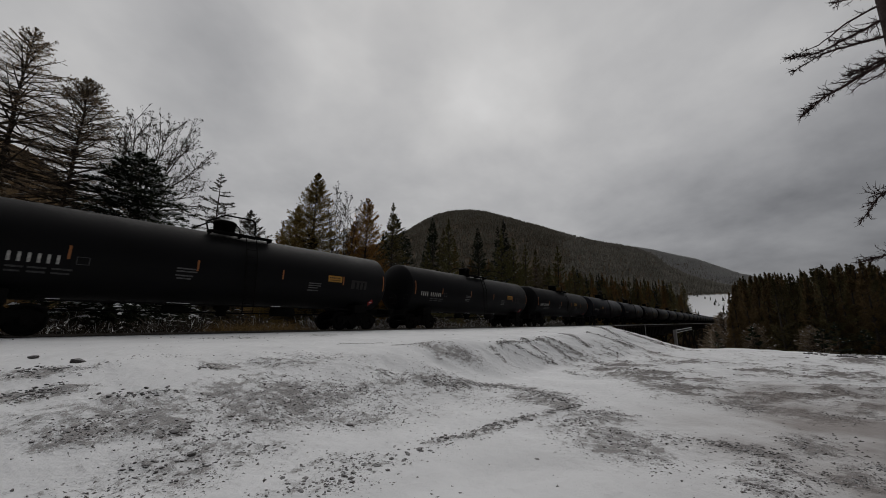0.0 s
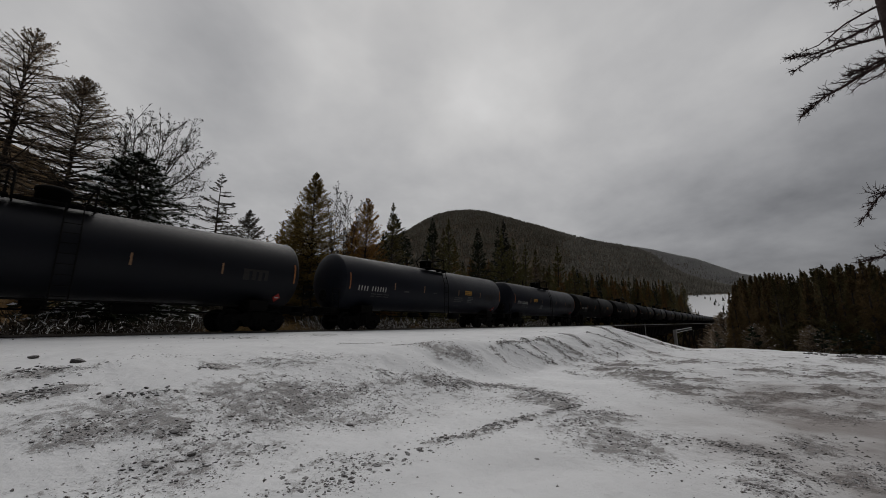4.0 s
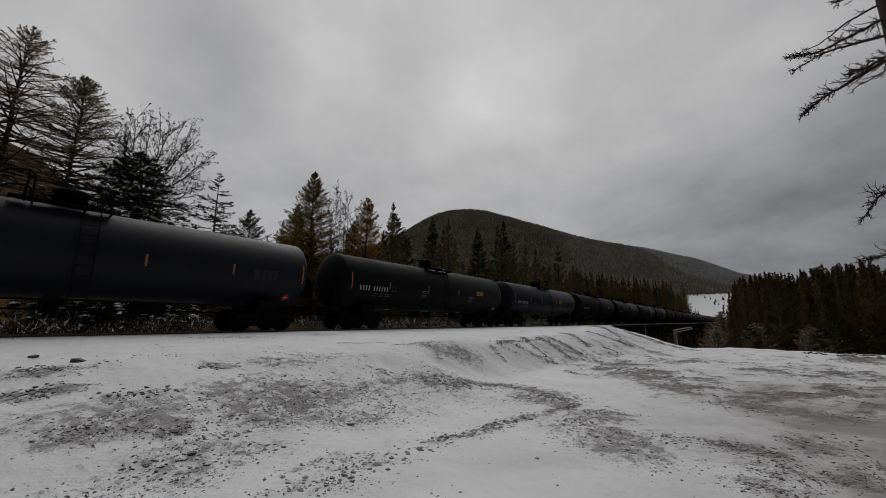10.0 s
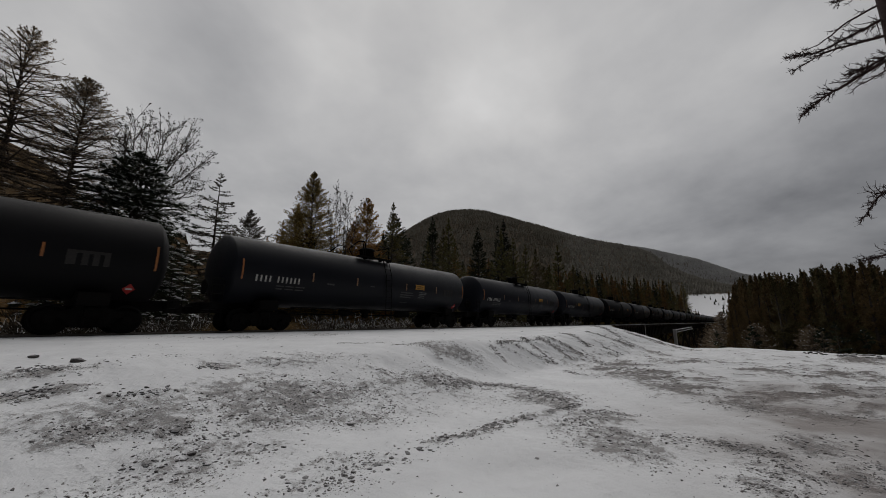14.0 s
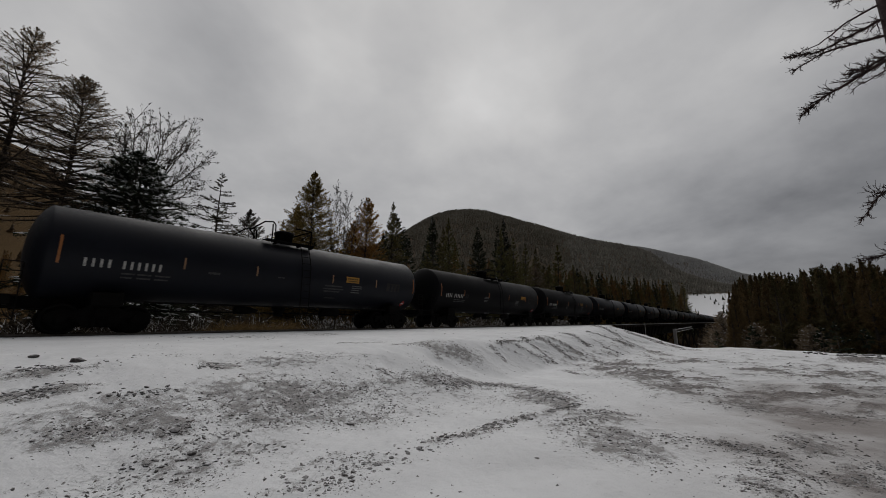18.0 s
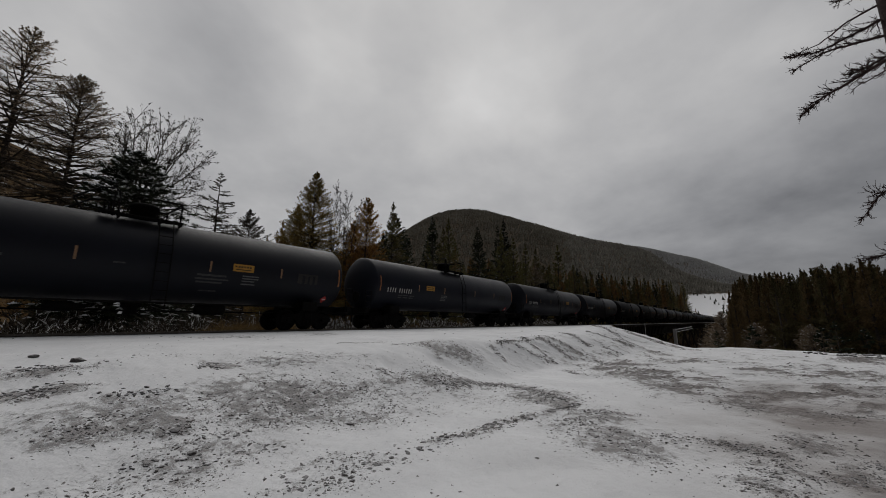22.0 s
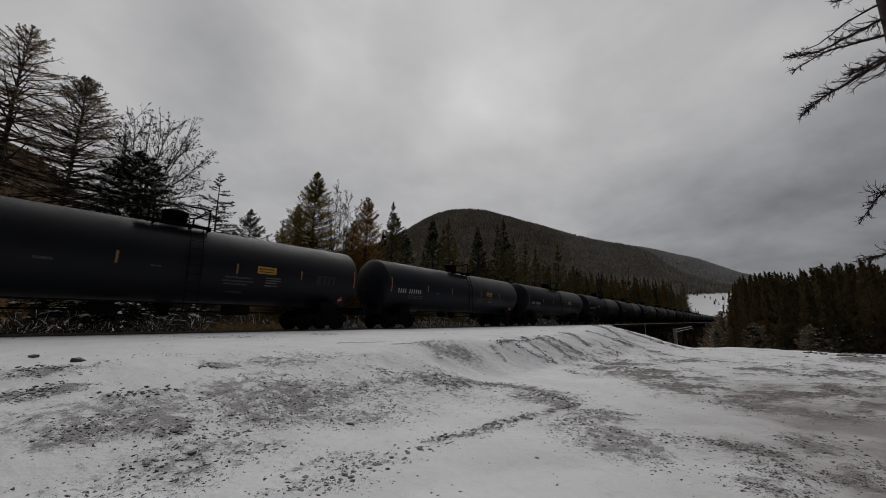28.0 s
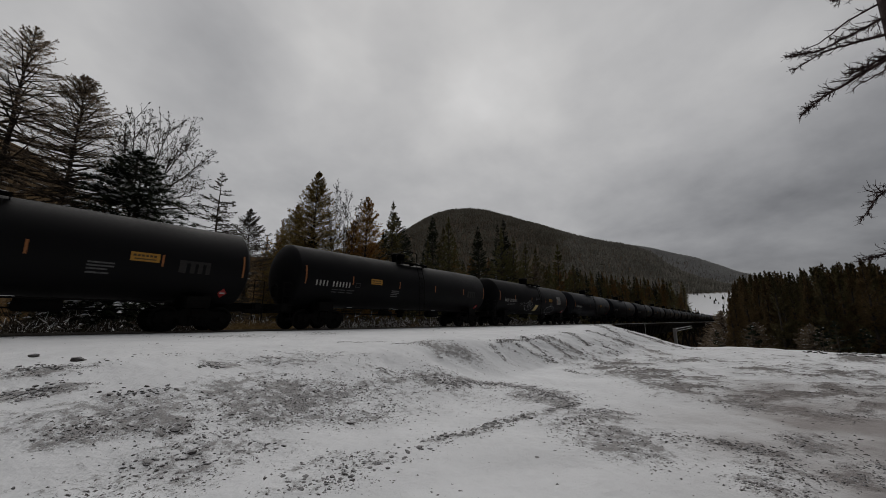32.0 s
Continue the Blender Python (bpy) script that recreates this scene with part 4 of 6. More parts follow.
SWAYING = []
# single trees beyond the track: azimuth, elevation of the tip, distance
for az, el, r, name, mesh, label, cat, turn in [
        (91.5, 29.5, 30, "larch", LARCH_BARE[0], "tall bare grey larch dusted with snow", "larch tree", 0.4),
        (86.3, 26.7, 30, "larch", LARCH_BARE[1], "bare grey-brown larch with fine twigs", "larch tree", 1.9),
        (80.7, 20.2, 27, "fir", FIR_SNOWY, "dark fir with snow lying on drooping boughs", "fir tree", 0.3),
        (76.8, 12.2, 33, "pine", PINE_BROAD, "dark broad pine behind a snowy fir", "pine tree", 2.1),
        (72.0, 19.9, 33, "spruce", SPARSE[0], "thin sparse spruce with short bare boughs", "spruce tree", 2.2),
        (67.5, 15.7, 38, "larch", SPARSE[1], "small grey-brown larch thinning at the top", "larch tree", 0.7),
        (59.2, 22.3, 40, "spruce", SPRUCE_OLIVE, "broad olive-green spruce beyond the track", "spruce tree", 0.2),
        (61.6, 17.2, 44, "spruce", SPRUCE_OLIVE, "smaller olive-green spruce beside a larger one", "spruce tree", 2.0),
        (51.3, 19.2, 42, "larch", LARCH_RUST, "rusty orange larch in late autumn", "larch tree", 0.0),
        (53.0, 15.6, 45, "larch", LARCH_RUST, "rusty orange larch in late autumn", "larch tree", 1.5),
        (46.2, 17.0, 46, "pine", PINE_DARK, "dark ragged pine beyond the track", "pine tree", 0.5),
        (48.3, 14.2, 50, "pine", PINE_DARK, "dark ragged pine beyond the track", "pine tree", 2.5),
        (44.7, 13.6, 54, "pine", PINE_DARK, "dark ragged pine beyond the track", "pine tree", 4.1),
        (40.56, 16.6, 58, "pine", PINE_BROAD, "dark broad pine standing before the mountain", "pine tree", 0.6),
        (33.16, 14.9, 58, "pine", PINE_BROAD, "dark broad pine standing before the mountain", "pine tree", 1.0),
        (36.9, 11.9, 60, "larch", FOREST[2], "brown autumn larch beyond the track", "larch tree", 1.0),
        (24.3, 8.6, 70, "larch", LARCH_BARE[1], "bare grey larch dusted with snow beyond the track", "larch tree", 1.0),
        (18.3, 8.0, 88, "spruce", SPRUCE_DARK, "dark green spruce beyond the track", "spruce tree", 1.0),
        (28.7, 16.1, 60, "spruce", SPRUCE_DARK, "tall narrow dark spruce beyond the track", "spruce tree", 2.9),
        (21.0, 11.6, 82, "pine", FOREST[0], "green pine beyond the track", "pine tree", 0.8)]:
    x, y = polar(az, r)
    SWAYING.append((plant(name, x, y, mesh, rise(az, el, r), label, cat, turn), az, turn))

for name, label, base, r, thick, seed, twigs, fork, tips in (
        ("cottonwood", "leafless grey cottonwood with spreading twigs", 80.3, 29, 0.07, 3, 12, 8.2, ((82.5, 25.1), (83.5, 22.5), (81.0, 24.6), (77.9, 24.4), (76.4, 24.1), (74.9, 23.8), (73.7, 22.0), (74.2, 18.5), (74.1, 15.2), (79.2, 23.1), (76.0, 20.1), (82.8, 21.0))),
        ("birch", "leafless pale birch beyond the track", 55.2, 40, 0.07, 5, 20, None, ((57.0, 17.6), (55.8, 19.2), (56.6, 16.2), (55.0, 17.2))), ("birch", "leafless pale birch beyond the track", 54.0, 41, 0.07, 6, 20, None, ((54.4, 18.4), (53.3, 17.9), (52.5, 17.6), (53.6, 16.2)))):
    x, y, z, meshes = fan_tree(base, tips, r, thick, seed, twigs, fork)
    plant(name, x, y, meshes, 1.0, label, name + " tree", z=z)

rng = random.Random(4)
for i in range(150):
    x = 22 + 330 * (i / 150) ** 1.2 + rng.uniform(-4, 4)
    y = 25.5 + rng.random() ** 1.5 * 38 + max(0, 45 - x) * 0.25
    k = rng.choices([0, 1, 2, 3], [3, 2, 3, 2])[0]
    kind, label, cat = [("pine", "green pine at the edge of the woods", "pine tree"), ("spruce", "dark green spruce at the edge of the woods", "spruce tree"),
                        ("larch", "brown autumn larch at the edge of the woods", "larch tree"), ("larch", "olive yellow larch at the edge of the woods", "larch tree")][k]
    depth = float(ground_z(x, y))
    plant(kind, x, y, FOREST[k], rng.uniform(9.5, 15.5) - min(0, depth) * 0.75, label, cat, rng.random() * 6, "trees along the track")
for i in range(90):
    az = 42 + 58 * rng.random()
    r = rng.uniform(40, 85)
    x, y = polar(az, r)
    k = rng.choices([0, 1, 2, 3], [2, 2, 4, 2])[0]
    kind, label, cat = [("pine", "small green pine beyond the track", "pine tree"), ("spruce", "small dark spruce beyond the track", "spruce tree"),
                        ("larch", "small brown larch beyond the track", "larch tree"), ("larch", "small olive larch beyond the track", "larch tree")][k]
    plant(kind, x, y, FOREST[k], rng.uniform(3.0, 5.0) + 0.03 * r, label, cat, rng.random() * 6, "small trees beyond the track")
for i in range(18):
    az, r = 66 + 16 * rng.random(), rng.uniform(35, 46)
    x, y = polar(az, r)
    plant("spruce", x, y, FOREST[1], rng.uniform(4.0, 6.0), "small dark spruce beyond the track", "spruce tree", rng.random() * 6, "small trees beyond the track")
for i in range(360):
    az = -19 + 19.5 * rng.random()
    r = rng.uniform(58, 125)
    x, y = polar(az, r)
    k = rng.choices([0, 1, 2], [3, 3 if az < -3.5 else 9, 2])[0]
    kind, label, cat = [("pine", "green pine in a dense stand", "pine tree"), ("conifer", "brown autumn conifer in a dense stand", "conifer tree"), ("spruce", "dark spruce in a dense stand", "spruce tree")][k]
    top = float(np.interp(az, [-19, -12.4, -8, -5.4, -2.9, -0.8, 0.3, 0.6], [6.9, 6.4, 6.3, 5.8, 5.9, 5.5, 4.4, 3.3]))
    plant(kind, x, y, WALL[k], rise(az, top * rng.uniform(0.72, 1.03), r), label, cat, rng.random() * 6, "trees in the ravine")
for i in range(250):
    az = 5.2 + 31 * rng.random() ** 1.1
    r = max(80, 34 / math.sin(radians(az))) * rng.uniform(1.0, 1.5)
    x, y = polar(az, r)
    el = float(np.interp(az, [4.7, 8.9, 15.3, 20, 26, 31, 36], [5.3, 6.0, 7.2, 8.2, 9.6, 10.2, 10.5])) * rng.uniform(0.66, 1.0)
    k = rng.choices([0, 1, 2, 3], [3, 2, 4, 3])[0]
    kind, label, cat = [("pine", "green pine in the valley woods", "pine tree"), ("spruce", "dark spruce in the valley woods", "spruce tree"),
                        ("larch", "brown autumn larch in the valley woods", "larch tree"), ("larch", "olive larch in the valley woods", "larch tree")][k]
    plant(kind, x, y, FOREST[k], max(6, rise(az, el, r)), label, cat, rng.random() * 6, "valley trees")
for az, el, r in ((0.1, 4.6, 70), (0.35, 3.9, 64), (0.65, 3.0, 60), (0.9, 1.7, 57)):
    x, y = polar(az, r)
    plant("conifer", x, y, WALL[1], rise(az, el, r), "brown autumn conifer at the end of a dense stand", "conifer tree", az * 5, "trees in the ravine")
for az, el, r, k in ((1.68, 1.4, 66, 1), (2.6, -0.4, 60, 1), (-1.4, 0.0, 58, 1), (-6.2, -0.2, 54, 1)):
    x, y = polar(az, r)
    plant("larch", x, y, LARCH_BARE[k], rise(az, el, r), "small bare larch dusted with snow in the ravine", "larch tree", az)
for az, el, r in ((-1.1, -0.3, 50), (-6.7, -0.4, 48), (-9.9, -0.6, 46)):
    x, y = polar(az, r)
    plant("spruce", x, y, YOUNG[0], rise(az, el, r), "young spruce with snow on its boughs", "spruce tree", az, "young trees in the ravine")
for i in range(42):
    az, r = -17 + 20.5 * rng.random(), rng.uniform(38, 56)
    x, y = polar(az, r)
    k = i % 2
    plant("spruce", x, y, YOUNG[k], rng.uniform(3.2, 6.5), "young spruce with snow on its boughs" if k == 0 else "young green spruce in the ravine", "spruce tree", rng.random() * 6, "young trees in the ravine")


def far_woods(name, label, mat, where, count, seed, hmin, hmax):
    """Many small far trees, each a ragged spire of three tiers."""
    g = np.random.default_rng(seed)
    x, y = where(g, count)
    z = ground_z(x, y)
    h = g.uniform(hmin, hmax, len(x))
    w = h * g.uniform(0.2, 0.3, len(x))
    V, F, sides = [], [], 5
    ang = np.arange(sides) * 2 * np.pi / sides
    base = 0
    for lo, hi, k in ((0.08, 0.55, 1.0), (0.35, 0.8, 0.72), (0.6, 1.0, 0.45)):
        jit = g.uniform(0.7, 1.25, (len(x), sides))
        rot = g.uniform(0, 6, len(x))[:, None]
        rx = x[:, None] + w[:, None] * k * jit * np.cos(ang + rot)
        ry = y[:, None] + w[:, None] * k * jit * np.sin(ang + rot)
        rz = z[:, None] + h[:, None] * (lo + g.uniform(-0.03, 0.03, (len(x), sides)))
        tip = np.stack([x, y, z + h * hi], -1)[:, None, :]
        v = np.concatenate([np.stack([rx, ry, rz], -1), tip], 1)
        i = np.arange(len(x))[:, None] * (sides + 1) + base
        j = np.arange(sides)[None, :]
        F.append(np.stack([i + j, i + (j + 1) % sides, np.broadcast_to(i + sides, (len(x), sides))], -1).reshape(-1, 3))
        V.append(v.reshape(-1, 3))
        base += len(x) * (sides + 1)
    return tagged(new(name, smooth(poly_mesh(name, np.concatenate(V), np.concatenate(F), [mat]))), label, "forest", kind="stuff")


def on_mountain(g, n, less_hazed=False):
    az = g.uniform(-6, 60, n)
    r = np.sqrt(g.uniform(330 ** 2, 1560 ** 2, n))
    x, y = r * np.cos(np.radians(az)), r * np.sin(np.radians(az))
    keep = (in_open(x, y) < 0.2) & ((y > 30) | (r > 600))
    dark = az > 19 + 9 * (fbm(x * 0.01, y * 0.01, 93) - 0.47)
    keep &= dark if less_hazed else ~dark
    return x[keep], y[keep]


def on_left_hill(g, n):
    az = g.uniform(60, 110, n)
    r = np.sqrt(g.uniform(70 ** 2, 260 ** 2, n))
    x, y = r * np.cos(np.radians(az)), r * np.sin(np.radians(az))
    keep = fbm(x * 0.03, y * 0.03, 91) > 0.5
    return x[keep], y[keep]


def past_bridge(g, n):
    x, y = g.uniform(120, 520, n), g.uniform(40, 260, n)
    keep = np.degrees(np.arctan2(y, x)) > 6.5
    return x[keep], y[keep]


def right_side(g, n):
    az, r = g.uniform(-30, 0.2, n), g.uniform(110, 420, n)
    return r * np.cos(np.radians(az)), r * np.sin(np.radians(az))


far_woods("mountain_forest", "dense conifer forest on the mountain, paled by snow and haze", N_FAR, on_mountain, 30000, 1, 7, 13)
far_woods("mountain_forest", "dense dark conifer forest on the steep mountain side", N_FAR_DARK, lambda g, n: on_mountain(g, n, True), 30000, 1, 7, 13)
far_woods("hillside_trees", "scattered small conifers on the brown hillside", N_HILL, on_left_hill, 900, 2, 2.0, 5)
far_woods("valley_forest", "mixed conifer forest in the valley beyond the bridge", N_VALLEY, past_bridge, 2200, 3, 10, 16)
far_woods("ravine_forest", "dense conifer forest on the valley floor", N_STAND, right_side, 900, 4, 13, 19)


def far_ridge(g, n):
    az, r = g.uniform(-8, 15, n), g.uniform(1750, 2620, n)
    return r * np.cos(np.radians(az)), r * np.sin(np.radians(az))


def behind(g, n):
    az, r = g.uniform(105, 330, n), g.uniform(34, 150, n)
    return r * np.cos(np.radians(az)), r * np.sin(np.radians(az))


far_woods("ridge_forest", "forest on the far ridge, paled to show haze", N_FAR_PALE, far_ridge, 14000, 6, 11, 17)
# woods out of view, added to dim the light on the tank sides
far_woods("roadside_forest", "unseen conifer woods added round the back of the lot", N_FAR, behind, 900, 7, 11, 18)


def in_clearing(g, n):
    az, r = g.uniform(0.3, 4.4, n), g.uniform(560, 900, n)
    return r * np.cos(np.radians(az)), r * np.sin(np.radians(az))


far_woods("clearing_trees", "few small dark conifers standing in the snowy clearing", N_DARK, in_clearing, 16, 12, 5, 9)


def under_bridge(g, n):
    x, y = g.uniform(70, 400, n), g.uniform(-2, 34, n)
    keep = np.abs(y - TRACK_Y) > 4.5
    return x[keep], y[keep]


far_woods("ravine_scrub", "dark scrub and small conifers in the ravine under the bridge", N_HILL, under_bridge, 1300, 8, 3, 7.5)


# ---- near bare tree at the lot's edge ----
def limb_with_twigs(line, r, seed, subs=14):
    """A thin dead limb along a bent line, with curved side twigs, finer twigs on those, and knobby spurs."""
    g = np.random.default_rng(seed)
    line = np.array(line, float)
    t = np.linspace(0, len(line) - 1.0001, 16)
    i = t.astype(int)
    pts = line[i] + (line[i + 1] - line[i]) * (t - i)[:, None]
    pts[1:-1] = (pts[:-2] + 2 * pts[1:-1] + pts[2:]) / 4
    pts[1:] += np.cumsum(g.normal(0, 0.006, (15, 3)), 0)
    paths, runs, fine = [(pts, np.linspace(r, 0.004, 16))], [pts], []
    up = np.array([0, 0, 1.0])

    def twig(p, d, n, r0, knots):
        q = p + d * n * np.linspace(0, 1, knots)[:, None] + up * (0.22 * n * np.linspace(0, 1, knots) ** 2)[:, None]
        q[1:] += np.cumsum(g.normal(0, 0.03 * n, (knots - 1, 3)), 0)
        return q, np.linspace(r0, 0.0022, knots)

    for _ in range(subs):
        k = g.uniform(1.0, 14.6)
        d = unit(pts[int(k) + 1] - pts[int(k)])
        p = pts[int(k)] + (pts[int(k) + 1] - pts[int(k)]) * (k % 1)
        w = unit(d + g.normal(0, 0.5, 3) + up * g.uniform(-0.5, 0.5))
        n = g.uniform(0.07, 0.26) * (1.2 - k / 18)
        q, rad = twig(p, w, n, max(r * 0.3, 0.0055), 5)
        paths.append((q, rad)), runs.append(q)
        for _ in range(3):
            j = g.uniform(0.8, 3.9)
            o = q[int(j)] + (q[int(j) + 1] - q[int(j)]) * (j % 1)
            fine.append(twig(o, unit(w + g.normal(0, 0.6, 3)), g.uniform(0.03, 0.12), 0.004, 3))
    for q in runs:
        m = int(46 * np.linalg.norm(q[-1] - q[0])) + 3
        for j in g.uniform(0.08, len(q) - 1.001, m):
            o = q[int(j)] + (q[int(j) + 1] - q[int(j)]) * (j % 1)
            d = unit(unit(q[int(j) + 1] - q[int(j)]) * 0.6 + g.normal(0, 0.6, 3))
            fine.append(twig(o, d, g.uniform(0.012, 0.05), 0.0042, 3))
    return *tubes(paths, 6), *tubes(fine, 3)


def near_tree():
    X, Y = 8.42, -2.5
    tree = tagged(new("larch"), "bare reddish-brown larch with knobby drooping twigs", "larch tree")
    gz = float(ground_z(X, Y))
    tree.location = (X, Y, gz)
    z = np.linspace(-0.3, 12.5, 26)
    g = np.random.default_rng(3)
    pts = np.column_stack([np.cumsum(g.normal(0, 0.006, 26)), np.cumsum(g.normal(0, 0.006, 26)), z])
    V, F = tubes([(pts, np.interp(z, [-0.3, 0.3, 12.5], [0.26, 0.19, 0.02]))], 12)
    part("trunk", smooth(poly_mesh("trunk", V, F, [BARK_DARK])), None, tree)
    # each limb: its bent line from the trunk out, thickness at the trunk, count of side twigs
    limbs = [([(8.42, -2.5, 5.5), (8.36, -2.06, 5.33), (8.38, -1.68, 5.09), (8.4, -1.32, 5.07)], 0.018, 12),
             ([(8.42, -2.5, 5.22), (8.4, -2.16, 5.13), (8.42, -1.67, 4.99), (8.4, -1.22, 5.06)], 0.026, 60),
             ([(8.42, -2.5, 4.9), (8.44, -2.0, 4.97), (8.4, -1.66, 4.94), (8.4, -1.28, 4.75)], 0.025, 40),
             ([(8.42, -2.5, 4.56), (8.4, -1.89, 4.25), (8.36, -1.57, 4.09), (8.4, -1.3, 3.87)], 0.03, 76),
             ([(8.42, -2.5, 4.6), (8.5, -2.15, 4.5), (8.5, -1.98, 4.42)], 0.02, 46),
             ([(8.42, -2.5, 4.38), (8.38, -2.17, 4.22), (8.4, -1.97, 4.1)], 0.013, 6),
             ([(8.42, -2.5, 2.72), (8.4, -2.04, 2.4), (8.4, -1.85, 2.19), (8.4, -1.67, 1.94)], 0.024, 26),
             ([(8.42, -2.5, 2.5), (8.38, -2.01, 2.36), (8.4, -1.8, 2.33)], 0.013, 9),
             ([(8.42, -2.5, 1.6), (8.4, -1.87, 1.36), (8.4, -1.6, 1.3)], 0.02, 30),
             ([(8.42, -2.5, 5.75), (8.4, -2.12, 5.77), (8.4, -1.93, 5.81)], 0.016, 18),
             ([(8.42, -2.5, 6.9), (9.0, -2.65, 6.8), (9.5, -2.85, 6.6)], 0.03, 14), ([(8.42, -2.5, 5.2), (8.8, -2.9, 5.0), (9.2, -3.4, 4.7)], 0.03, 14),
             ([(8.42, -2.5, 7.6), (8.1, -3.0, 7.5), (7.9, -3.5, 7.2)], 0.03, 14), ([(8.42, -2.5, 8.4), (8.6, -2.1, 8.3), (8.7, -1.6, 8.0)], 0.026, 12)]
    here = np.array([X, Y, gz])
    for i, (line, r, n) in enumerate(limbs):
        V, F, V2, F2 = limb_with_twigs(np.array(line) - here, r, 60 + i, n)
        limb = part("limb", smooth(poly_mesh("limb", V, F, [BARK_DARK])), None, tree)
        tagged(part("spur_growth", poly_mesh("spur_growth", V2, F2, [BARK_DARK]), None, limb), kind="stuff")


near_tree()


# ---- shrubs and grass beyond the track ----
def shrub_meshes(seed, H=1.6, stems=34, snow=0.3):
    g = np.random.default_rng(seed)
    paths, B, W = [], [], []
    for i in range(stems):
        a, lean = g.uniform(0, 6.3), g.uniform(0.1, 0.75)
        d = unit(np.array([lean * math.cos(a), lean * math.sin(a), 1]))
        n = H * g.uniform(0.5, 1.1)
        t = np.linspace(0, 1, 5)[:, None]
        p = np.array([0.3 * math.cos(a), 0.3 * math.sin(a), -0.1]) * g.random() + d * n * t + np.array([math.cos(a), math.sin(a), -0.7]) * 0.3 * n * t * t
        paths.append((p, np.linspace(0.014, 0.004, 5)))
        k = 22
        s = g.uniform(0.2, 3.99, k)
        j = s.astype(int)
        B.append(p[j] + (p[j + 1] - p[j]) * (s - j)[:, None])
        W.append(unit(d + g.normal(0, 0.7, (k, 3))))
    V, F = tubes(paths, 3)
    B, W = np.concatenate(B), np.concatenate(W)
    cv, cf = blades(B, W, g.uniform(0.12, 0.4, len(B)), g.uniform(0.02, 0.05, len(B)), g)
    mi = (g.random(len(cf)) < snow).astype(int)
    T = cv.reshape(-1, 3, 3)
    mid = T[:, :2].mean(1, keepdims=True)
    T[mi == 1, :2] = (mid + (T[:, :2] - mid) * 1.3)[mi == 1]
    return poly_mesh("stems", V, F, [SHRUB]), poly_mesh("twigs", cv, cf, [SHRUB, SNOW], mi)


SHRUBS = [shrub_meshes(70 + i, 1.7, 40, 0.22) for i in range(4)]
SHRUBS_BARE = [shrub_meshes(80 + i, 1.5, 38, 0.10) for i in range(2)]
rng = random.Random(9)
for i in range(96):
    x = -6 + 70 * (i / 96) ** 1.25 + rng.uniform(-0.6, 0.6)
    y = 20.2 + rng.random() * 3.6
    st, tw = SHRUBS[i % 4] if x > 11 else SHRUBS_BARE[i % 2]
    bush = tagged(new("shrub"), "leafless shrub bent under patches of snow" if x > 11 else "leafless brown shrub beside the track", "shrub", "shrubs beyond the track")
    k = rng.uniform(0.7, 1.25)
    bush.matrix_basis = Matrix.LocRotScale((x, y, float(ground_z(x, y))), Euler((0, 0, rng.random() * 6)), (k, k, k))
    tagged(part("stemwork", st, None, bush), kind="stuff")
    tagged(part("brushwood", tw, None, bush), kind="stuff")


def grass(name, label, x0, x1, y0, y1, n, seed, h=0.7):
    g = np.random.default_rng(seed)
    x, y = g.uniform(x0, x1, n), g.uniform(y0, y1, n)
    keep = fbm(x * 0.5, y * 0.5, seed) > 0.4
    x, y = x[keep], y[keep]
    b = np.column_stack([x, y, ground_z(x, y) - 0.02])
    w = unit(np.column_stack([g.normal(0, 0.75, len(x)), g.normal(0, 0.6, len(x)), np.ones(len(x))]))
    v, f = blades(b, w, h * g.uniform(0.4, 1.2, len(x)), g.uniform(0.012, 0.035, len(x)), g)
    tagged(new(name, poly_mesh(name, v, f, [GRASS_DRY])), label, "grass", kind="stuff")


grass("dry_grass", "tufts of dry yellow grass beyond the track", 5.5, 12.5, 19.6, 22.5, 9000, 5, 0.95)
grass("dry_grass", "thick clump of dry yellow grass beside the track", 7.0, 10.9, 19.1, 20.3, 2600, 7, 0.8)
grass("dry_grass", "sparse dry grass at the edge of the woods", -8, 60, 21, 27, 9000, 6, 0.6)


# ---- stones on the lot ----
def stone_mesh(seed, detail=1):
    g = random.Random(seed)
    bm = bmesh.new()
    bmesh.ops.create_icosphere(bm, subdivisions=detail, radius=1)
    for v in bm.verts:
        v.co *= g.uniform(0.72, 1.2)
        v.co.z *= 0.62
    return bm_mesh("stone", bm, STONE)


STONES = [stone_mesh(i) for i in range(7)]
ROCKY = [(x, y, a * 0.9, b * 0.9, n) for (x, y, a, b, s), n in zip(BARE_NEAR + BARE_BENCH[:4], (16, 18, 18, 10, 14, 24, 18, 22, 10, 6, 130, 12, 26, 40, 44, 44, 30, 20))]
ROCKY += [(x, y, a * 0.9, b * 0.9, n) for (x, y, a, b, s), n in zip(BARE_BENCH[10:] + BARE_MID, (20, 22, 20, 14, 46, 34, 22, 44, 44, 12, 16, 40, 20, 14, 16, 8, 34, 34, 26, 12, 10))]
rng = random.Random(21)
spots = [(1.15, 9.24, 0.12), (0.69, 10.4, 0.09), (1.74, 5.8, 0.055), (1.78, 5.23, 0.06), (3.8, 3.45, 0.045), (4.48, 2.13, 0.032), (1.48, 8.85, 0.04), (3.81, 4.91, 0.06), (2.24, 3.98, 0.035)]
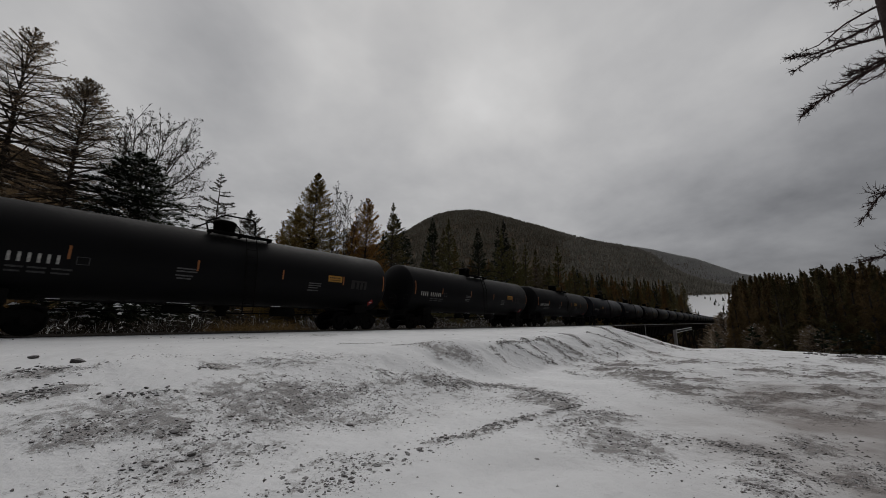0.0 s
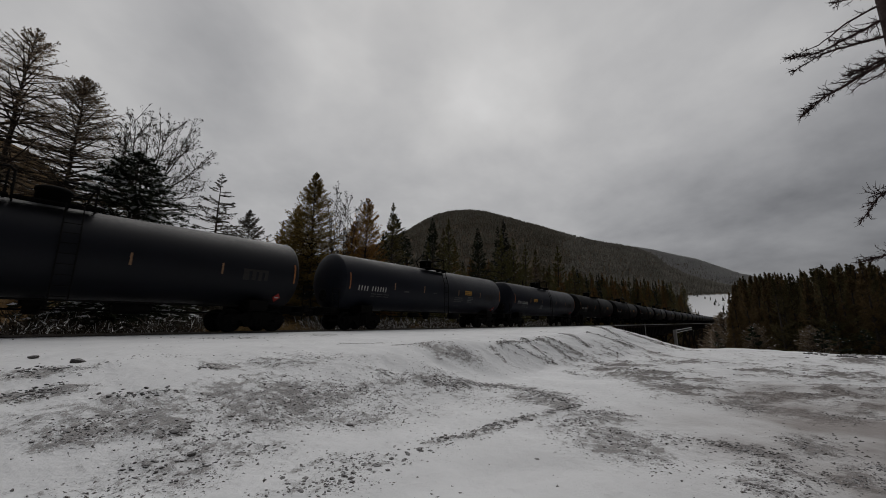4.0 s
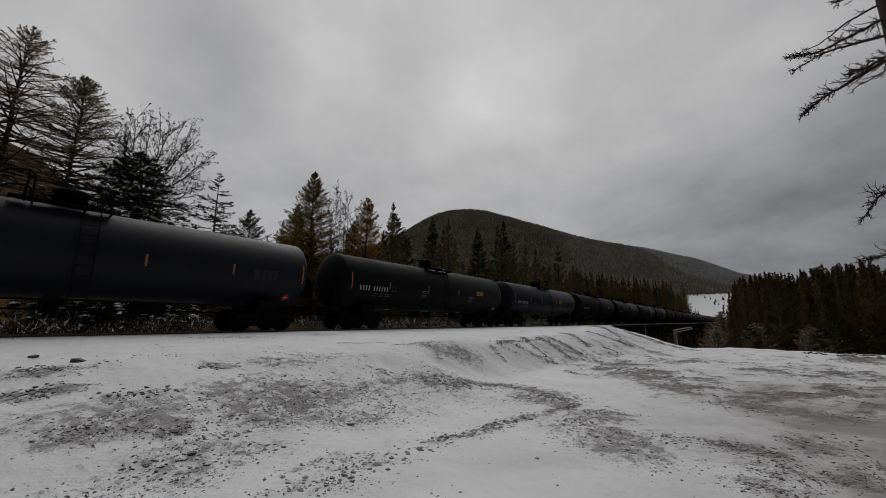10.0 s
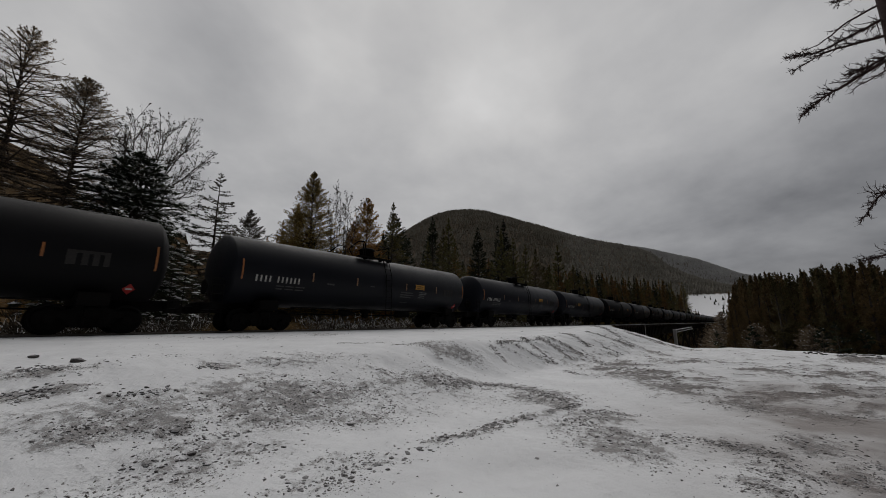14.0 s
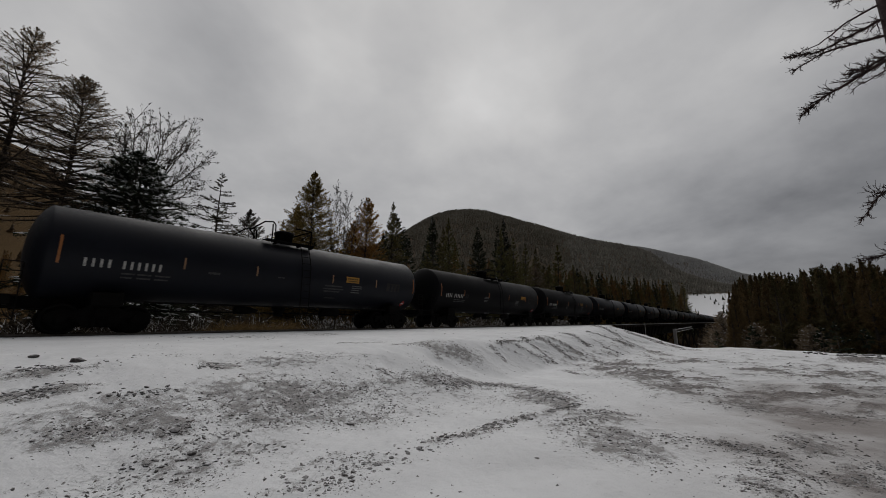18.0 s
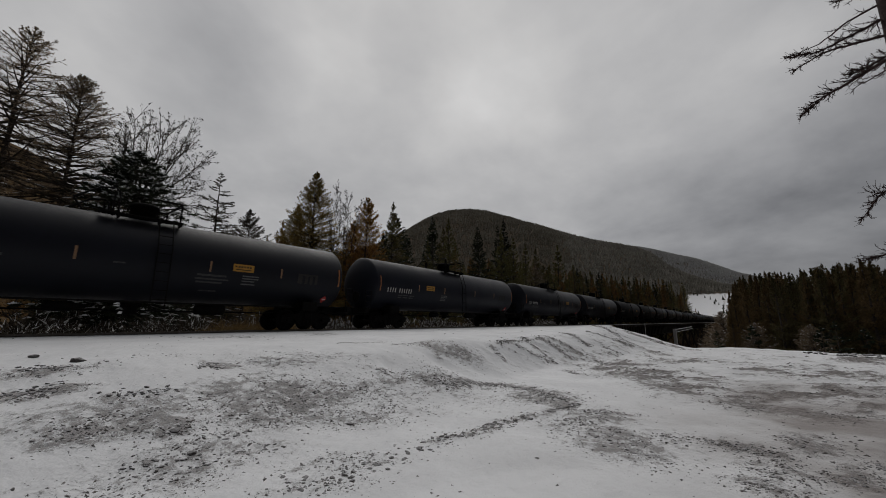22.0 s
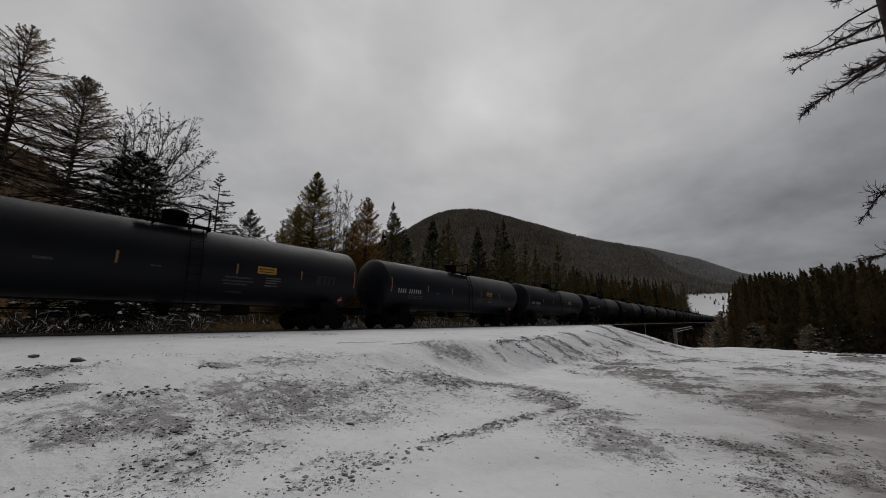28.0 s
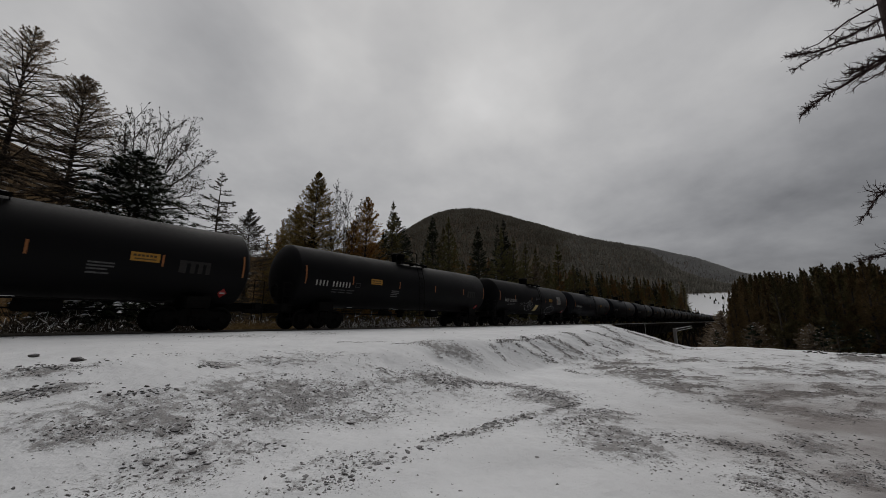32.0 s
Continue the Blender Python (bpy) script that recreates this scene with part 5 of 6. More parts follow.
for cx, cy, ra, rb, n in ROCKY:
    a = math.atan2(cy, cx)
    for i in range(n):
        s, t = rng.gauss(0, 0.6) * rb, rng.gauss(0, 0.6) * ra
        spots.append((cx + s * math.cos(a) - t * math.sin(a), cy + s * math.sin(a) + t * math.cos(a), (0.007 + 0.017 * rng.random() ** 2.2) * (1 + 0.05 * math.hypot(cx, cy))))
# stones along the edges of ruts and rims
for line, n, w, r0, r1 in ((RUT_EDGE, 80, 0.075, 0.014, 0.05), (RUT_LOW, 44, 0.11, 0.012, 0.042), (FAN_RIM, 130, 0.13, 0.016, 0.045), (SPUR, 30, 0.17, 0.012, 0.03), (SILL_STONES, 30, 0.13, 0.012, 0.03), *((line, 30, 0.1, 0.013, 0.042) for line in CLUMPS)):
    for i in range(n):
        k = rng.random() * (len(line) - 1)
        (xa, ya), (xb, yb), t = line[int(k)], line[int(k) + 1], k % 1
        spots.append((xa + (xb - xa) * t + rng.gauss(0, w), ya + (yb - ya) * t + rng.gauss(0, w), rng.uniform(r0, r1)))
# lumps along the brink of the lot
for i in range(44):
    a, r = radians(-5.2 - 5.5 * rng.random()), rng.uniform(26.0, 28.5)
    spots.append((r * math.cos(a), r * math.sin(a), rng.uniform(0.04, 0.15)))
# those that show largest are things of their own, the small rest is joined
spots.sort(key=lambda s: math.hypot(s[0], s[1]) / s[2])
rest_v, rest_f, base = [], [], 0
for i, (x, y, r) in enumerate(spots):
    m = Matrix.LocRotScale((x, y, float(ground_z(x, y)) + r * (0.1 if r > 0.05 else -0.1)), Euler((rng.uniform(-0.3, 0.3), rng.uniform(-0.3, 0.3), rng.random() * 6)), (r * rng.uniform(0.8, 1.35), r, r * rng.uniform(0.7, 1.1)))
    me = STONES[i % 7]
    if i < 280:
        ob = tagged(new("stone", me), "dark stone half sunk in the snow", "stone", "stones on the lot")
        ob.matrix_basis = m
        continue
    rest_v += [m @ v.co for v in me.vertices]
    rest_f += [[k + base for k in f.vertices] for f in me.polygons]
    base += len(me.vertices)
tagged(new("pebbles", poly_mesh("pebbles", rest_v, rest_f, [STONE])), "small dark stones strewn over thin snow", "pebbles", kind="stuff")


def gravel():
    g = np.random.default_rng(31)
    n = 420000
    az = np.radians(g.uniform(-16, 96, n))
    r = 2.2 * (13 ** g.random(n))
    x, y = r * np.cos(az), r * np.sin(az)
    p = np.minimum(bare(x, y), 1) ** 1.3 * 0.5 * sstep((fbm(x * 2.2, y * 2.2, 79) - 0.33) / 0.2) + 0.001 + 0.008 * (fbm(x * 0.8, y * 0.8, 77) > 0.55)
    keep = (g.random(n) < p * (1 - 0.8 * streaky(x, y))) & (y < 15)
    x, y = x[keep], y[keep]
    # more of it where scree runs down the bank
    for xa, ya, xb, yb, w in SCREE:
        k = int(60 * math.hypot(xb - xa, yb - ya)) + 25
        t = g.random(k) ** 1.4
        x = np.append(x, xa + (xb - xa) * t + g.normal(0, w, k))
        y = np.append(y, ya + (yb - ya) * t + g.normal(0, w, k))
    for line, k, w in ((SHELF, 1300, 0.4), (FAN_RIM, 1500, 0.26), (RUT_EDGE, 420, 0.15), (SPUR, 450, 0.22), (SILL_STONES, 260, 0.18), (RUT_LOW, 260, 0.25)):
        q = np.array(line)
        t = g.random(k) * (len(line) - 1.001)
        i = t.astype(int)
        pts = q[i] + (q[i + 1] - q[i]) * (t - i)[:, None] + g.normal(0, w, (k, 2))
        x, y = np.append(x, pts[:, 0]), np.append(y, pts[:, 1])
    n = len(x)
    s = (0.004 + 0.019 * g.random(n) ** 3.2) * (1 + 0.06 * np.hypot(x, y)) * (1 + 0.5 * sstep((x - 10) / 3))
    base = np.array([[1, 0, 0], [-0.5, 0.87, 0], [-0.5, -0.87, 0], [0.1, 0.1, 0.8], [0, 0, -0.5]])
    faces = np.array([[0, 1, 3], [1, 2, 3], [2, 0, 3], [1, 0, 4], [2, 1, 4], [0, 2, 4]])
    rot = g.uniform(0, 6.3, n)
    pts = base[None] * g.uniform(0.6, 1.3, (n, 5, 1)) * np.array([1.35, 0.9, 0.7]) * s[:, None, None]
    c, q = np.cos(rot)[:, None], np.sin(rot)[:, None]
    V = np.stack([pts[..., 0] * c - pts[..., 1] * q + x[:, None], pts[..., 0] * q + pts[..., 1] * c + y[:, None], pts[..., 2] + (ground_z(x, y) - 0.12 * s)[:, None]], -1).reshape(-1, 3)
    F = (faces[None] + (np.arange(n) * 5)[:, None, None]).reshape(-1, 3)
    tagged(new("gravel", poly_mesh("gravel", V, F, [GRAVEL])), "scattered dark gravel on thin snow", "gravel", kind="stuff")


gravel()


# ---- the train ----
R_TANK, Z_TANK, HALF, PITCH, SPEED = 1.52, 2.57, 7.82, 18.1, 12.21
WHEEL_R = 0.457


def patch(bm, x0, x1, z0, z1, lift=0.008, skew=0.0):
    """A thin plate that follows the round of the tank on its near side."""
    n = max(2, int((z1 - z0) / 0.12) + 1)
    fr, bk = [], []
    for i in range(n + 1):
        z = z0 + (z1 - z0) * i / n
        for store, rr in ((fr, R_TANK + lift), (bk, R_TANK - 0.004)):
            y = -math.sqrt(max(rr * rr - (z - Z_TANK) ** 2, 0.0))
            store.append([bm.verts.new((x + skew * (z - z0), y, z)) for x in (x0, x1)])
    for i in range(n):
        bm.faces.new((fr[i][0], fr[i][1], fr[i + 1][1], fr[i + 1][0]))
        bm.faces.new((fr[i][0], fr[i + 1][0], bk[i + 1][0], bk[i][0]))
        bm.faces.new((fr[i][1], bk[i][1], bk[i + 1][1], fr[i + 1][1]))
    bm.faces.new((fr[0][0], bk[0][0], bk[0][1], fr[0][1]))
    bm.faces.new((fr[n][0], fr[n][1], bk[n][1], bk[n][0]))
    return bm


def scribble(bm, pts, w=0.03):
    """A sprayed line: one ribbon from point to point on the near side."""
    prev = None
    for i, (x, z) in enumerate(pts):
        (xa, za), (xb, zb) = pts[max(i - 1, 0)], pts[min(i + 1, len(pts) - 1)]
        d = math.hypot(xb - xa, zb - za) or 1
        nx, nz = -(zb - za) / d * w / 2, (xb - xa) / d * w / 2
        pair = [bm.verts.new((u, -math.sqrt((R_TANK + 0.007) ** 2 - (v - Z_TANK) ** 2), v)) for u, v in ((x - nx, z - nz), (x + nx, z + nz))]
        if prev:
            bm.faces.new((prev[0], pair[0], pair[1], prev[1]))
        prev = pair
    return bm


def tank_shell():
    # jacketed heads: a tight corner, then a shallow dome
    prof = [(-HALF - 0.46, 0.02), (-HALF - 0.445, 0.35), (-HALF - 0.40, 0.72), (-HALF - 0.31, 1.05), (-HALF - 0.20, 1.30), (-HALF - 0.12, 1.42), (-HALF - 0.06, 1.485), (-HALF - 0.02, 1.512), (-HALF, R_TANK)]
    prof += [(-a, r) for a, r in reversed(prof[:9])]
    bm = lathe(prof, 56)
    bmesh.ops.translate(bm, verts=bm.verts, vec=(0, 0, Z_TANK))
    return bm


def manway():
    bm = lathe([(3.95, 0.42), (4.55, 0.42), (4.56, 0.46), (4.64, 0.46), (4.70, 0.36), (4.71, 0.05)], 20, "Z")
    return bm


def platform(x1):
    bm = bmesh.new()
    box(bm, -0.9, x1, -0.24, 0.24, 3.98, 4.01)
    for x in (-0.85, 0.3, x1 - 0.05):
        box(bm, x - 0.02, x + 0.02, -0.2, 0.2, 3.86, 3.98)
    return bm


def bent_rail(p, r=0.032):
    bm = bmesh.new()
    for a, b in zip(p, p[1:]):
        rod(bm, (a[0], 0, a[1]), (b[0], 0, b[1]), r, 6)
    return bm


def guard_rails(car, mx, black):
    """Hoops, posts and bars round the platform, each by itself."""
    if black:
        hoop = shared("hoop_rail", lambda: bent_rail([(-0.85, 3.95), (-0.97, 4.36), (-0.3, 4.78), (0.8, 4.8), (0.93, 4.7), (0.97, 3.95)]), STEEL_DARK, "hoop_black")
        for y in (-0.8, 0.8):
            part("hoop_rail", hoop, None, car, at=pose(mx, y, 0))
        part("platform_snow", shared("platform_snow", lambda: box(box(bmesh.new(), 0.5, 0.8, -1.18, -0.9, 4.012, 4.03, 0.008), 1.1, 1.5, -1.15, -0.8, 4.012, 4.03, 0.008), SNOW), None, car, "snow lying on the platform", at=pose(mx, 0, 0))
        return
    hoop = shared("hoop_rail", lambda: bent_rail([(-1.75, 3.95), (-2.0, 4.3), (-1.4, 4.8), (-1.02, 4.87), (-0.9, 4.76), (-0.86, 3.9)]), STEEL_DARK, "hoop_blue")
    step = shared("step_platform", lambda: box(bmesh.new(), -1.35, -0.92, -0.22, 0.22, 3.98, 4.02), STEEL_DARK)
    post = shared("rail_post", lambda: rod(bmesh.new(), (0, 0, 3.9), (0, 0, 4.76), 0.032, 6), STEEL_DARK)
    bar = shared("rail_bar", lambda: rod(bmesh.new(), (0.1, 0, 0), (0.92, 0, 0), 0.03, 6), STEEL_DARK)
    brace = shared("rail_brace", lambda: rod(bmesh.new(), (0.45, 0, 4.3), (0.95, 0, 4.68), 0.026, 6), STEEL_DARK)
    end = shared("rail_bar", lambda: rod(bmesh.new(), (0.92, -0.95, 0), (0.92, 0.95, 0), 0.03, 6), STEEL_DARK, "rail_end")
    for y in (-0.95, 0.95):
        part("hoop_rail", hoop, None, car, at=pose(mx, y, 0))
        part("rail_post", post, None, car, at=pose(mx - 1.02, y, 0))
        part("step_platform", step, None, car, at=pose(mx, y, 0))
        part("rail_post", post, None, car, at=pose(mx + 0.92, y, 0))
        part("rail_bar", bar, None, car, at=pose(mx, y, 4.76))
        part("rail_brace", brace, None, car, at=pose(mx, y, 0))
    part("rail_bar", end, None, car, at=pose(mx, 0, 4.76))


def ladder(x):
    bm = bmesh.new()
    for e in (-0.21, 0.21):
        rod(bm, (x + e, -1.57, 0.75), (x + e, -1.57, 2.9), 0.02, 6)
        rod(bm, (x + e, -1.57, 2.9), (x + e, -1.2, 4.02), 0.02, 6)
    for i in range(9):
        z = 0.8 + i * 0.32
        y = -1.57 if z < 2.9 else -1.57 + (z - 2.9) * 0.33
        rod(bm, (x - 0.21, y, z), (x + 0.21, y, z), 0.014, 5)
    return bm


def end_sill(s):
    bm = bmesh.new()
    box(bm, s * 6.2 if s > 0 else -8.75, 8.75 if s > 0 else -6.2, -0.32, 0.32, 0.78, 1.15, 0.02)
    box(bm, s * 8.45 - 0.12, s * 8.45 + 0.12, -1.45, 1.45, 0.85, 1.12, 0.015)
    box(bm, min(s * 5.9, s * 6.7), max(s * 5.9, s * 6.7), -1.35, 1.35, 0.86, 1.3, 0.04)
    return bm


def end_ladder(s):
    bm = bmesh.new()
    for x in (8.22, 8.62):
        rod(bm, (s * x, -1.45, 0.42), (s * x, -1.45, 2.05), 0.018, 6)
    for z in (0.45, 0.78, 1.12, 1.45, 1.78, 2.05):
        rod(bm, (s * 8.22, -1.45, z), (s * 8.62, -1.45, z), 0.014, 5)
    return bm


def side_frame():
    bm = bmesh.new()
    prof = [(-1.25, 0.36), (-1.25, 0.62), (-1.05, 0.70), (-0.55, 0.72), (-0.35, 0.86), (0.35, 0.86), (0.55, 0.72), (1.05, 0.70), (1.25, 0.62), (1.25, 0.36), (1.05, 0.36), (0.95, 0.5), (0.6, 0.48), (0.4, 0.2), (-0.4, 0.2), (-0.6, 0.48), (-0.95, 0.5), (-1.05, 0.36)]
    f = bm.faces.new([bm.verts.new((x, -0.07, z)) for x, z in prof])
    r = bmesh.ops.extrude_face_region(bm, geom=[f])
    bmesh.ops.translate(bm, verts=[v for v in r["geom"] if isinstance(v, bmesh.types.BMVert)], vec=(0, 0.14, 0))
    bmesh.ops.recalc_face_normals(bm, faces=bm.faces[:])
    for e in (-0.89, 0.89):
        rod(bm, (e, -0.16, WHEEL_R), (e, -0.05, WHEEL_R), 0.13, 10)
    for e in (-0.2, 0, 0.2):
        rod(bm, (e, -0.04, 0.24), (e, -0.04, 0.6), 0.075, 8)
    return bm


def wheelset():
    bm = bmesh.new()
    rod(bm, (0, -1.1, 0), (0, 1.1, 0), 0.075, 10)
    for s in (-1, 1):
        w = lathe([(s * 0.69, 0.10), (s * 0.69, WHEEL_R + 0.025), (s * 0.72, WHEEL_R + 0.025), (s * 0.735, WHEEL_R), (s * 0.83, WHEEL_R - 0.005), (s * 0.83, WHEEL_R - 0.06), (s * 0.775, WHEEL_R - 0.07), (s * 0.76, 0.17), (s * 0.85, 0.14), (s * 0.85, 0.08)], 28, "Y")
        tmp = bpy.data.meshes.new("w")
        w.to_mesh(tmp)
        w.free()
        bm.from_mesh(tmp)
        bpy.data.meshes.remove(tmp)
    return bm


MESH = {}


def shared(name, make, material, key=None):
    """Builds a mesh once and keeps it for all cars."""
    k = key or name
    if k not in MESH:
        MESH[k] = bm_mesh(name, make(), material)
    return MESH[k]


def line_bars(car, name, material, lines, label=""):
    """A block of unreadable print: one thin plain bar for each line or word."""
    for x0, x1, z, h in lines:
        me = shared(name, lambda: patch(bmesh.new(), 0, x1 - x0, z - h / 2, z + h / 2, 0.006), material, "%s %.2f %.3f %.2f" % (name, x1 - x0, z, h))
        part(name, me, None, car, label, at=pose(x0, 0, 0))


def marks(car, x0, x1, z0, z1, gap_after=4, n=10):
    """Reporting marks as plain bars, one for each character."""
    w = (x1 - x0) / (n + 0.9)
    me = shared("character_bar", lambda: patch(bmesh.new(), w * 0.28, w * 0.64, z0 + 0.01, z1 - 0.01, 0.006), STENCIL)
    for i in range(n):
        part("character_bar", me, None, car, at=pose(x0 + w * (i + (0.9 if i >= gap_after else 0)), 0, 0))


def tank_car(style):
    """One tank car; style: shell (blue or black), where the yellow panel sits, and whether it is sprayed with tags."""
    shell, panel, tags = style
    black = shell == "black"
    label = "faded blue-black railway tank car on two bogies" if not black else "dull black railway tank car on two bogies"
    if tags:
        label = "black railway tank car with sprayed white tags"
    car = tagged(new("tank_car"), label, "tank car", "cars of the train")
    mat = SHELL_BLACK if black else SHELL_BLUE
    tank = part("tank", shared("tank", tank_shell, mat, "tank" + shell), None, car)
    mx = -0.25 if black else -0.05
    man = part("manway_housing", shared("manway_housing", manway, STEEL_DARK), None, car, at=pose(mx, 0, 0))
    for y in (-0.95, 0.95):
        part("platform", shared("platform", lambda: platform(1.6 if black else 0.98), STEEL_DARK, "platform" + shell), None, car, at=pose(mx, y, 0))
    guard_rails(car, mx, black)
    part("ladder", shared("ladder", lambda: ladder(0.4), STEEL_DARK), None, car)
    part("outlet_valve", shared("outlet_valve", lambda: lathe([(0.62, 0.12), (0.66, 0.2), (0.86, 0.2), (0.9, 0.3), (1.1, 0.3)], 14, "Z"), STEEL_DARK), None, car)
    part("side_rail", shared("side_rail", lambda: rod(bmesh.new(), (-5.4, -1.46, 1.02), (5.4, -1.46, 1.02), 0.03, 6), STEEL_DARK), None, car)
    part("brake_cylinder", shared("brake_cylinder", lambda: lathe([(-2.2, 0.05), (-2.18, 0.16), (-1.55, 0.16), (-1.5, 0.12), (-1.2, 0.03)], 12), STEEL_DARK), None, car, at=pose(0, -0.55, 0.86))
    part("air_reservoir", shared("air_reservoir", lambda: lathe([(-0.55, 0.04), (-0.5, 0.2), (0.5, 0.2), (0.55, 0.04)], 14), STEEL_DARK), None, car, at=pose(2.3, -0.7, 0.84))
    part("brake_pipe", shared("brake_pipe", lambda: rod(bmesh.new(), (-8.3, 0, 0), (8.3, 0, 0), 0.03, 6), STEEL_DARK), None, car, at=pose(0, 0.45, 0.78))
    if black:
        part("rail_snow", shared("rail_snow", lambda: stencil_rail(), SNOW), None, car, "snow lying along the side rail")
    for s in (-1, 1):
        part("end_sill", shared("end_sill", lambda: end_sill(s), STEEL_DARK, "sill%d" % s), None, car)
        part("end_ladder", shared("end_ladder", lambda: end_ladder(s), STEEL_DARK, "el%d" % s), None, car)
        cp = bmesh.new()
        box(cp, -0.3, 0.24, -0.1, 0.1, 0.72, 0.98, 0.03)
        box(cp, 0.02, 0.3, -0.17, 0.13, 0.7, 1.0, 0.05)
        part("coupler", shared("coupler", lambda: cp, STEEL_DARK), None, car, at=pose(s * 8.76, 0, 0, 0, 0, 0 if s > 0 else 180))
        bogie = part("bogie", shared("bogie", lambda: box(bmesh.new(), -0.2, 0.2, -1.15, 1.15, 0.5, 0.85, 0.03), STEEL_DARK), None, car, at=pose(s * 6.35, 0, 0))
        for e in (-1, 1):
            part("side_frame", shared("side_frame", side_frame, STEEL_DARK), None, bogie, at=pose(0, e * 1.0, 0, 0, 0, 0 if e < 0 else 180))
            part("wheelset", shared("wheelset", wheelset, WHEEL), None, bogie, at=pose(e * 0.89, 0, WHEEL_R))
    part("brake_wheel", shared("brake_wheel", lambda: lathe([(-0.02, 0.26), (-0.02, 0.3), (0.02, 0.3), (0.02, 0.26)], 18), STEEL_DARK), None, car, at=pose(-8.62, -0.6, 1.75))
    # orange reflective strips
    tall = shared("reflective_strip", lambda: patch(bmesh.new(), -0.032, 0.032, 2.1, 2.95), ORANGE, "strip_tall")
    short = shared("reflective_strip", lambda: patch(bmesh.new(), -0.032, 0.032, 2.25, 2.66), ORANGE if black else PALE_STRIP, "strip_short" + shell)
    part("reflective_strip", tall, None, car, at=pose(-7.6, 0, 0))
    part("reflective_strip", tall, None, car, at=pose(7.7, 0, 0))
    for o in (2.7, 6.1, 9.4, 12.6) if black else (3.2, 5.8, 9.5, 12.3):
        part("reflective_strip", short, None, car, at=pose(o - 7.6, 0, 0))
    # yellow panel and lettering
    px = {"right": 10.7, "far_right": 12.1, "left": 4.3}[panel] - 7.6
    plate = part("warning_panel", shared("warning_panel", lambda: patch(bmesh.new(), -0.4, 0.4, 2.36, 2.66), YELLOW), None, car, "yellow-orange warning panel", at=pose(px, 0, 0))
    part("panel_print", shared("panel_print", lambda: stencil_print(), DARKMARK), None, plate, "dark bars of print")
    marks(car, -6.75 if tags else -7.1, -4.65 if tags else -5.0, 2.06, 2.34)
    line_bars(car, "capacity_line", STENCIL_DIM, [(-6.1, -5.75, 1.93, 0.05), (-5.68, -5.3, 1.93, 0.05), (-5.2, -4.75, 1.93, 0.05), (-6.1, -5.8, 1.81, 0.05), (-5.68, -5.3, 1.81, 0.05), (-5.2, -4.8, 1.81, 0.05)])
    if panel == "left":
        line_bars(car, "test_line", STENCIL_PALE, [(-2.1, -1.5, 2.1, 0.05), (-2.1, -1.45, 2.0, 0.05), (-2.1, -1.6, 1.9, 0.05), (-2.1, -1.55, 1.8, 0.05)])
    elif black:
        line_bars(car, "inspection_line", STENCIL_PALE, [(-2.15, -1.55, 2.3, 0.05), (-2.15, -1.5, 2.2, 0.05), (-2.15, -1.6, 2.05, 0.05), (-2.1, -1.65, 1.95, 0.05)])
    else:
        line_bars(car, "inspection_line", STENCIL_DIM, [(1.5, 2.5, 2.12, 0.07), (1.45, 2.6, 1.98, 0.06), (1.5, 2.4, 1.86, 0.06), (1.7, 2.3, 1.55, 0.05)])
        line_bars(car, "load_line", STENCIL_DIM, [(-3.6, -3.2, 2.2, 0.08), (-0.9, -0.6, 2.28, 0.05)])
    if panel != "left":
        line_bars(car, "test_line", STENCIL_PALE, [(3.1, 3.75, 2.2, 0.05), (3.1, 3.75, 2.1, 0.05), (3.1, 3.6, 2.0, 0.05), (3.1, 3.65, 1.88, 0.05)])
    line_bars(car, "test_box_bar", STENCIL_FAINT, [(5.5, 6.5, 2.5, 0.09), (5.5, 5.72, 2.28, 0.36), (5.85, 6.0, 2.28, 0.36), (6.1, 6.25, 2.28, 0.36), (6.36, 6.5, 2.28, 0.36)])
    if black:
        line_bars(car, "class_box_edge", STENCIL_DIM, [(-4.72, -4.42, 2.34, 0.02), (-4.72, -4.42, 2.12, 0.02), (-4.72, -4.7, 2.23, 0.2), (-4.44, -4.42, 2.23, 0.2)])
    flag = part("placard", shared("placard", lambda: diamond(), PLACARD_RED), None, car, "red diamond placard with a white bar", at=pose(7.15, 0, 0))
    part("placard_bar", shared("placard_bar", lambda: patch(bmesh.new(), -0.09, 0.09, 1.435, 1.485, 0.032), PLACARD_WHITE), None, flag, "white bar")
    if tags:
        g = random.Random(8)
        for xa, xb, za, zb, n in ((-3.7, -2.8, 1.65, 2.15, 16), (9.95 - 7.6, 12.1 - 7.6, 1.3, 1.85, 30), (-2.2, -1.3, 1.6, 2.05, 14), (7.1 - 7.6, 7.85 - 7.6, 2.4, 2.75, 10)):
            p = [(xa + (xb - xa) * (i + g.uniform(-0.6, 0.6)) / n, za + (zb - za) * (0.2 + 0.6 * (i % 2) + g.uniform(-0.2, 0.2))) for i in range(n + 1)]
            part("sprayed_tag", scribble(bmesh.new(), p), GRAFFITI, car, "loose white sprayed line")
        for cx, cz, a, b in ((-1.85, 1.8, 0.75, 0.40), (11.0 - 7.6, 1.57, 1.15, 0.33)):
            p = [(cx + a * math.cos(t * 0.2618) * (1 + 0.06 * math.sin(t * 2.1)), cz + b * math.sin(t * 0.2618) * (1 + 0.08 * math.cos(t * 3))) for t in range(25)]
            part("sprayed_tag", scribble(bmesh.new(), p, 0.035), GRAFFITI, car, "sprayed white outline")
        part("notice", patch(bmesh.new(), -0.55, 0.1, 1.4, 1.95, 0.008, 0.12), CREAM, car, "yellowed notice sheet")
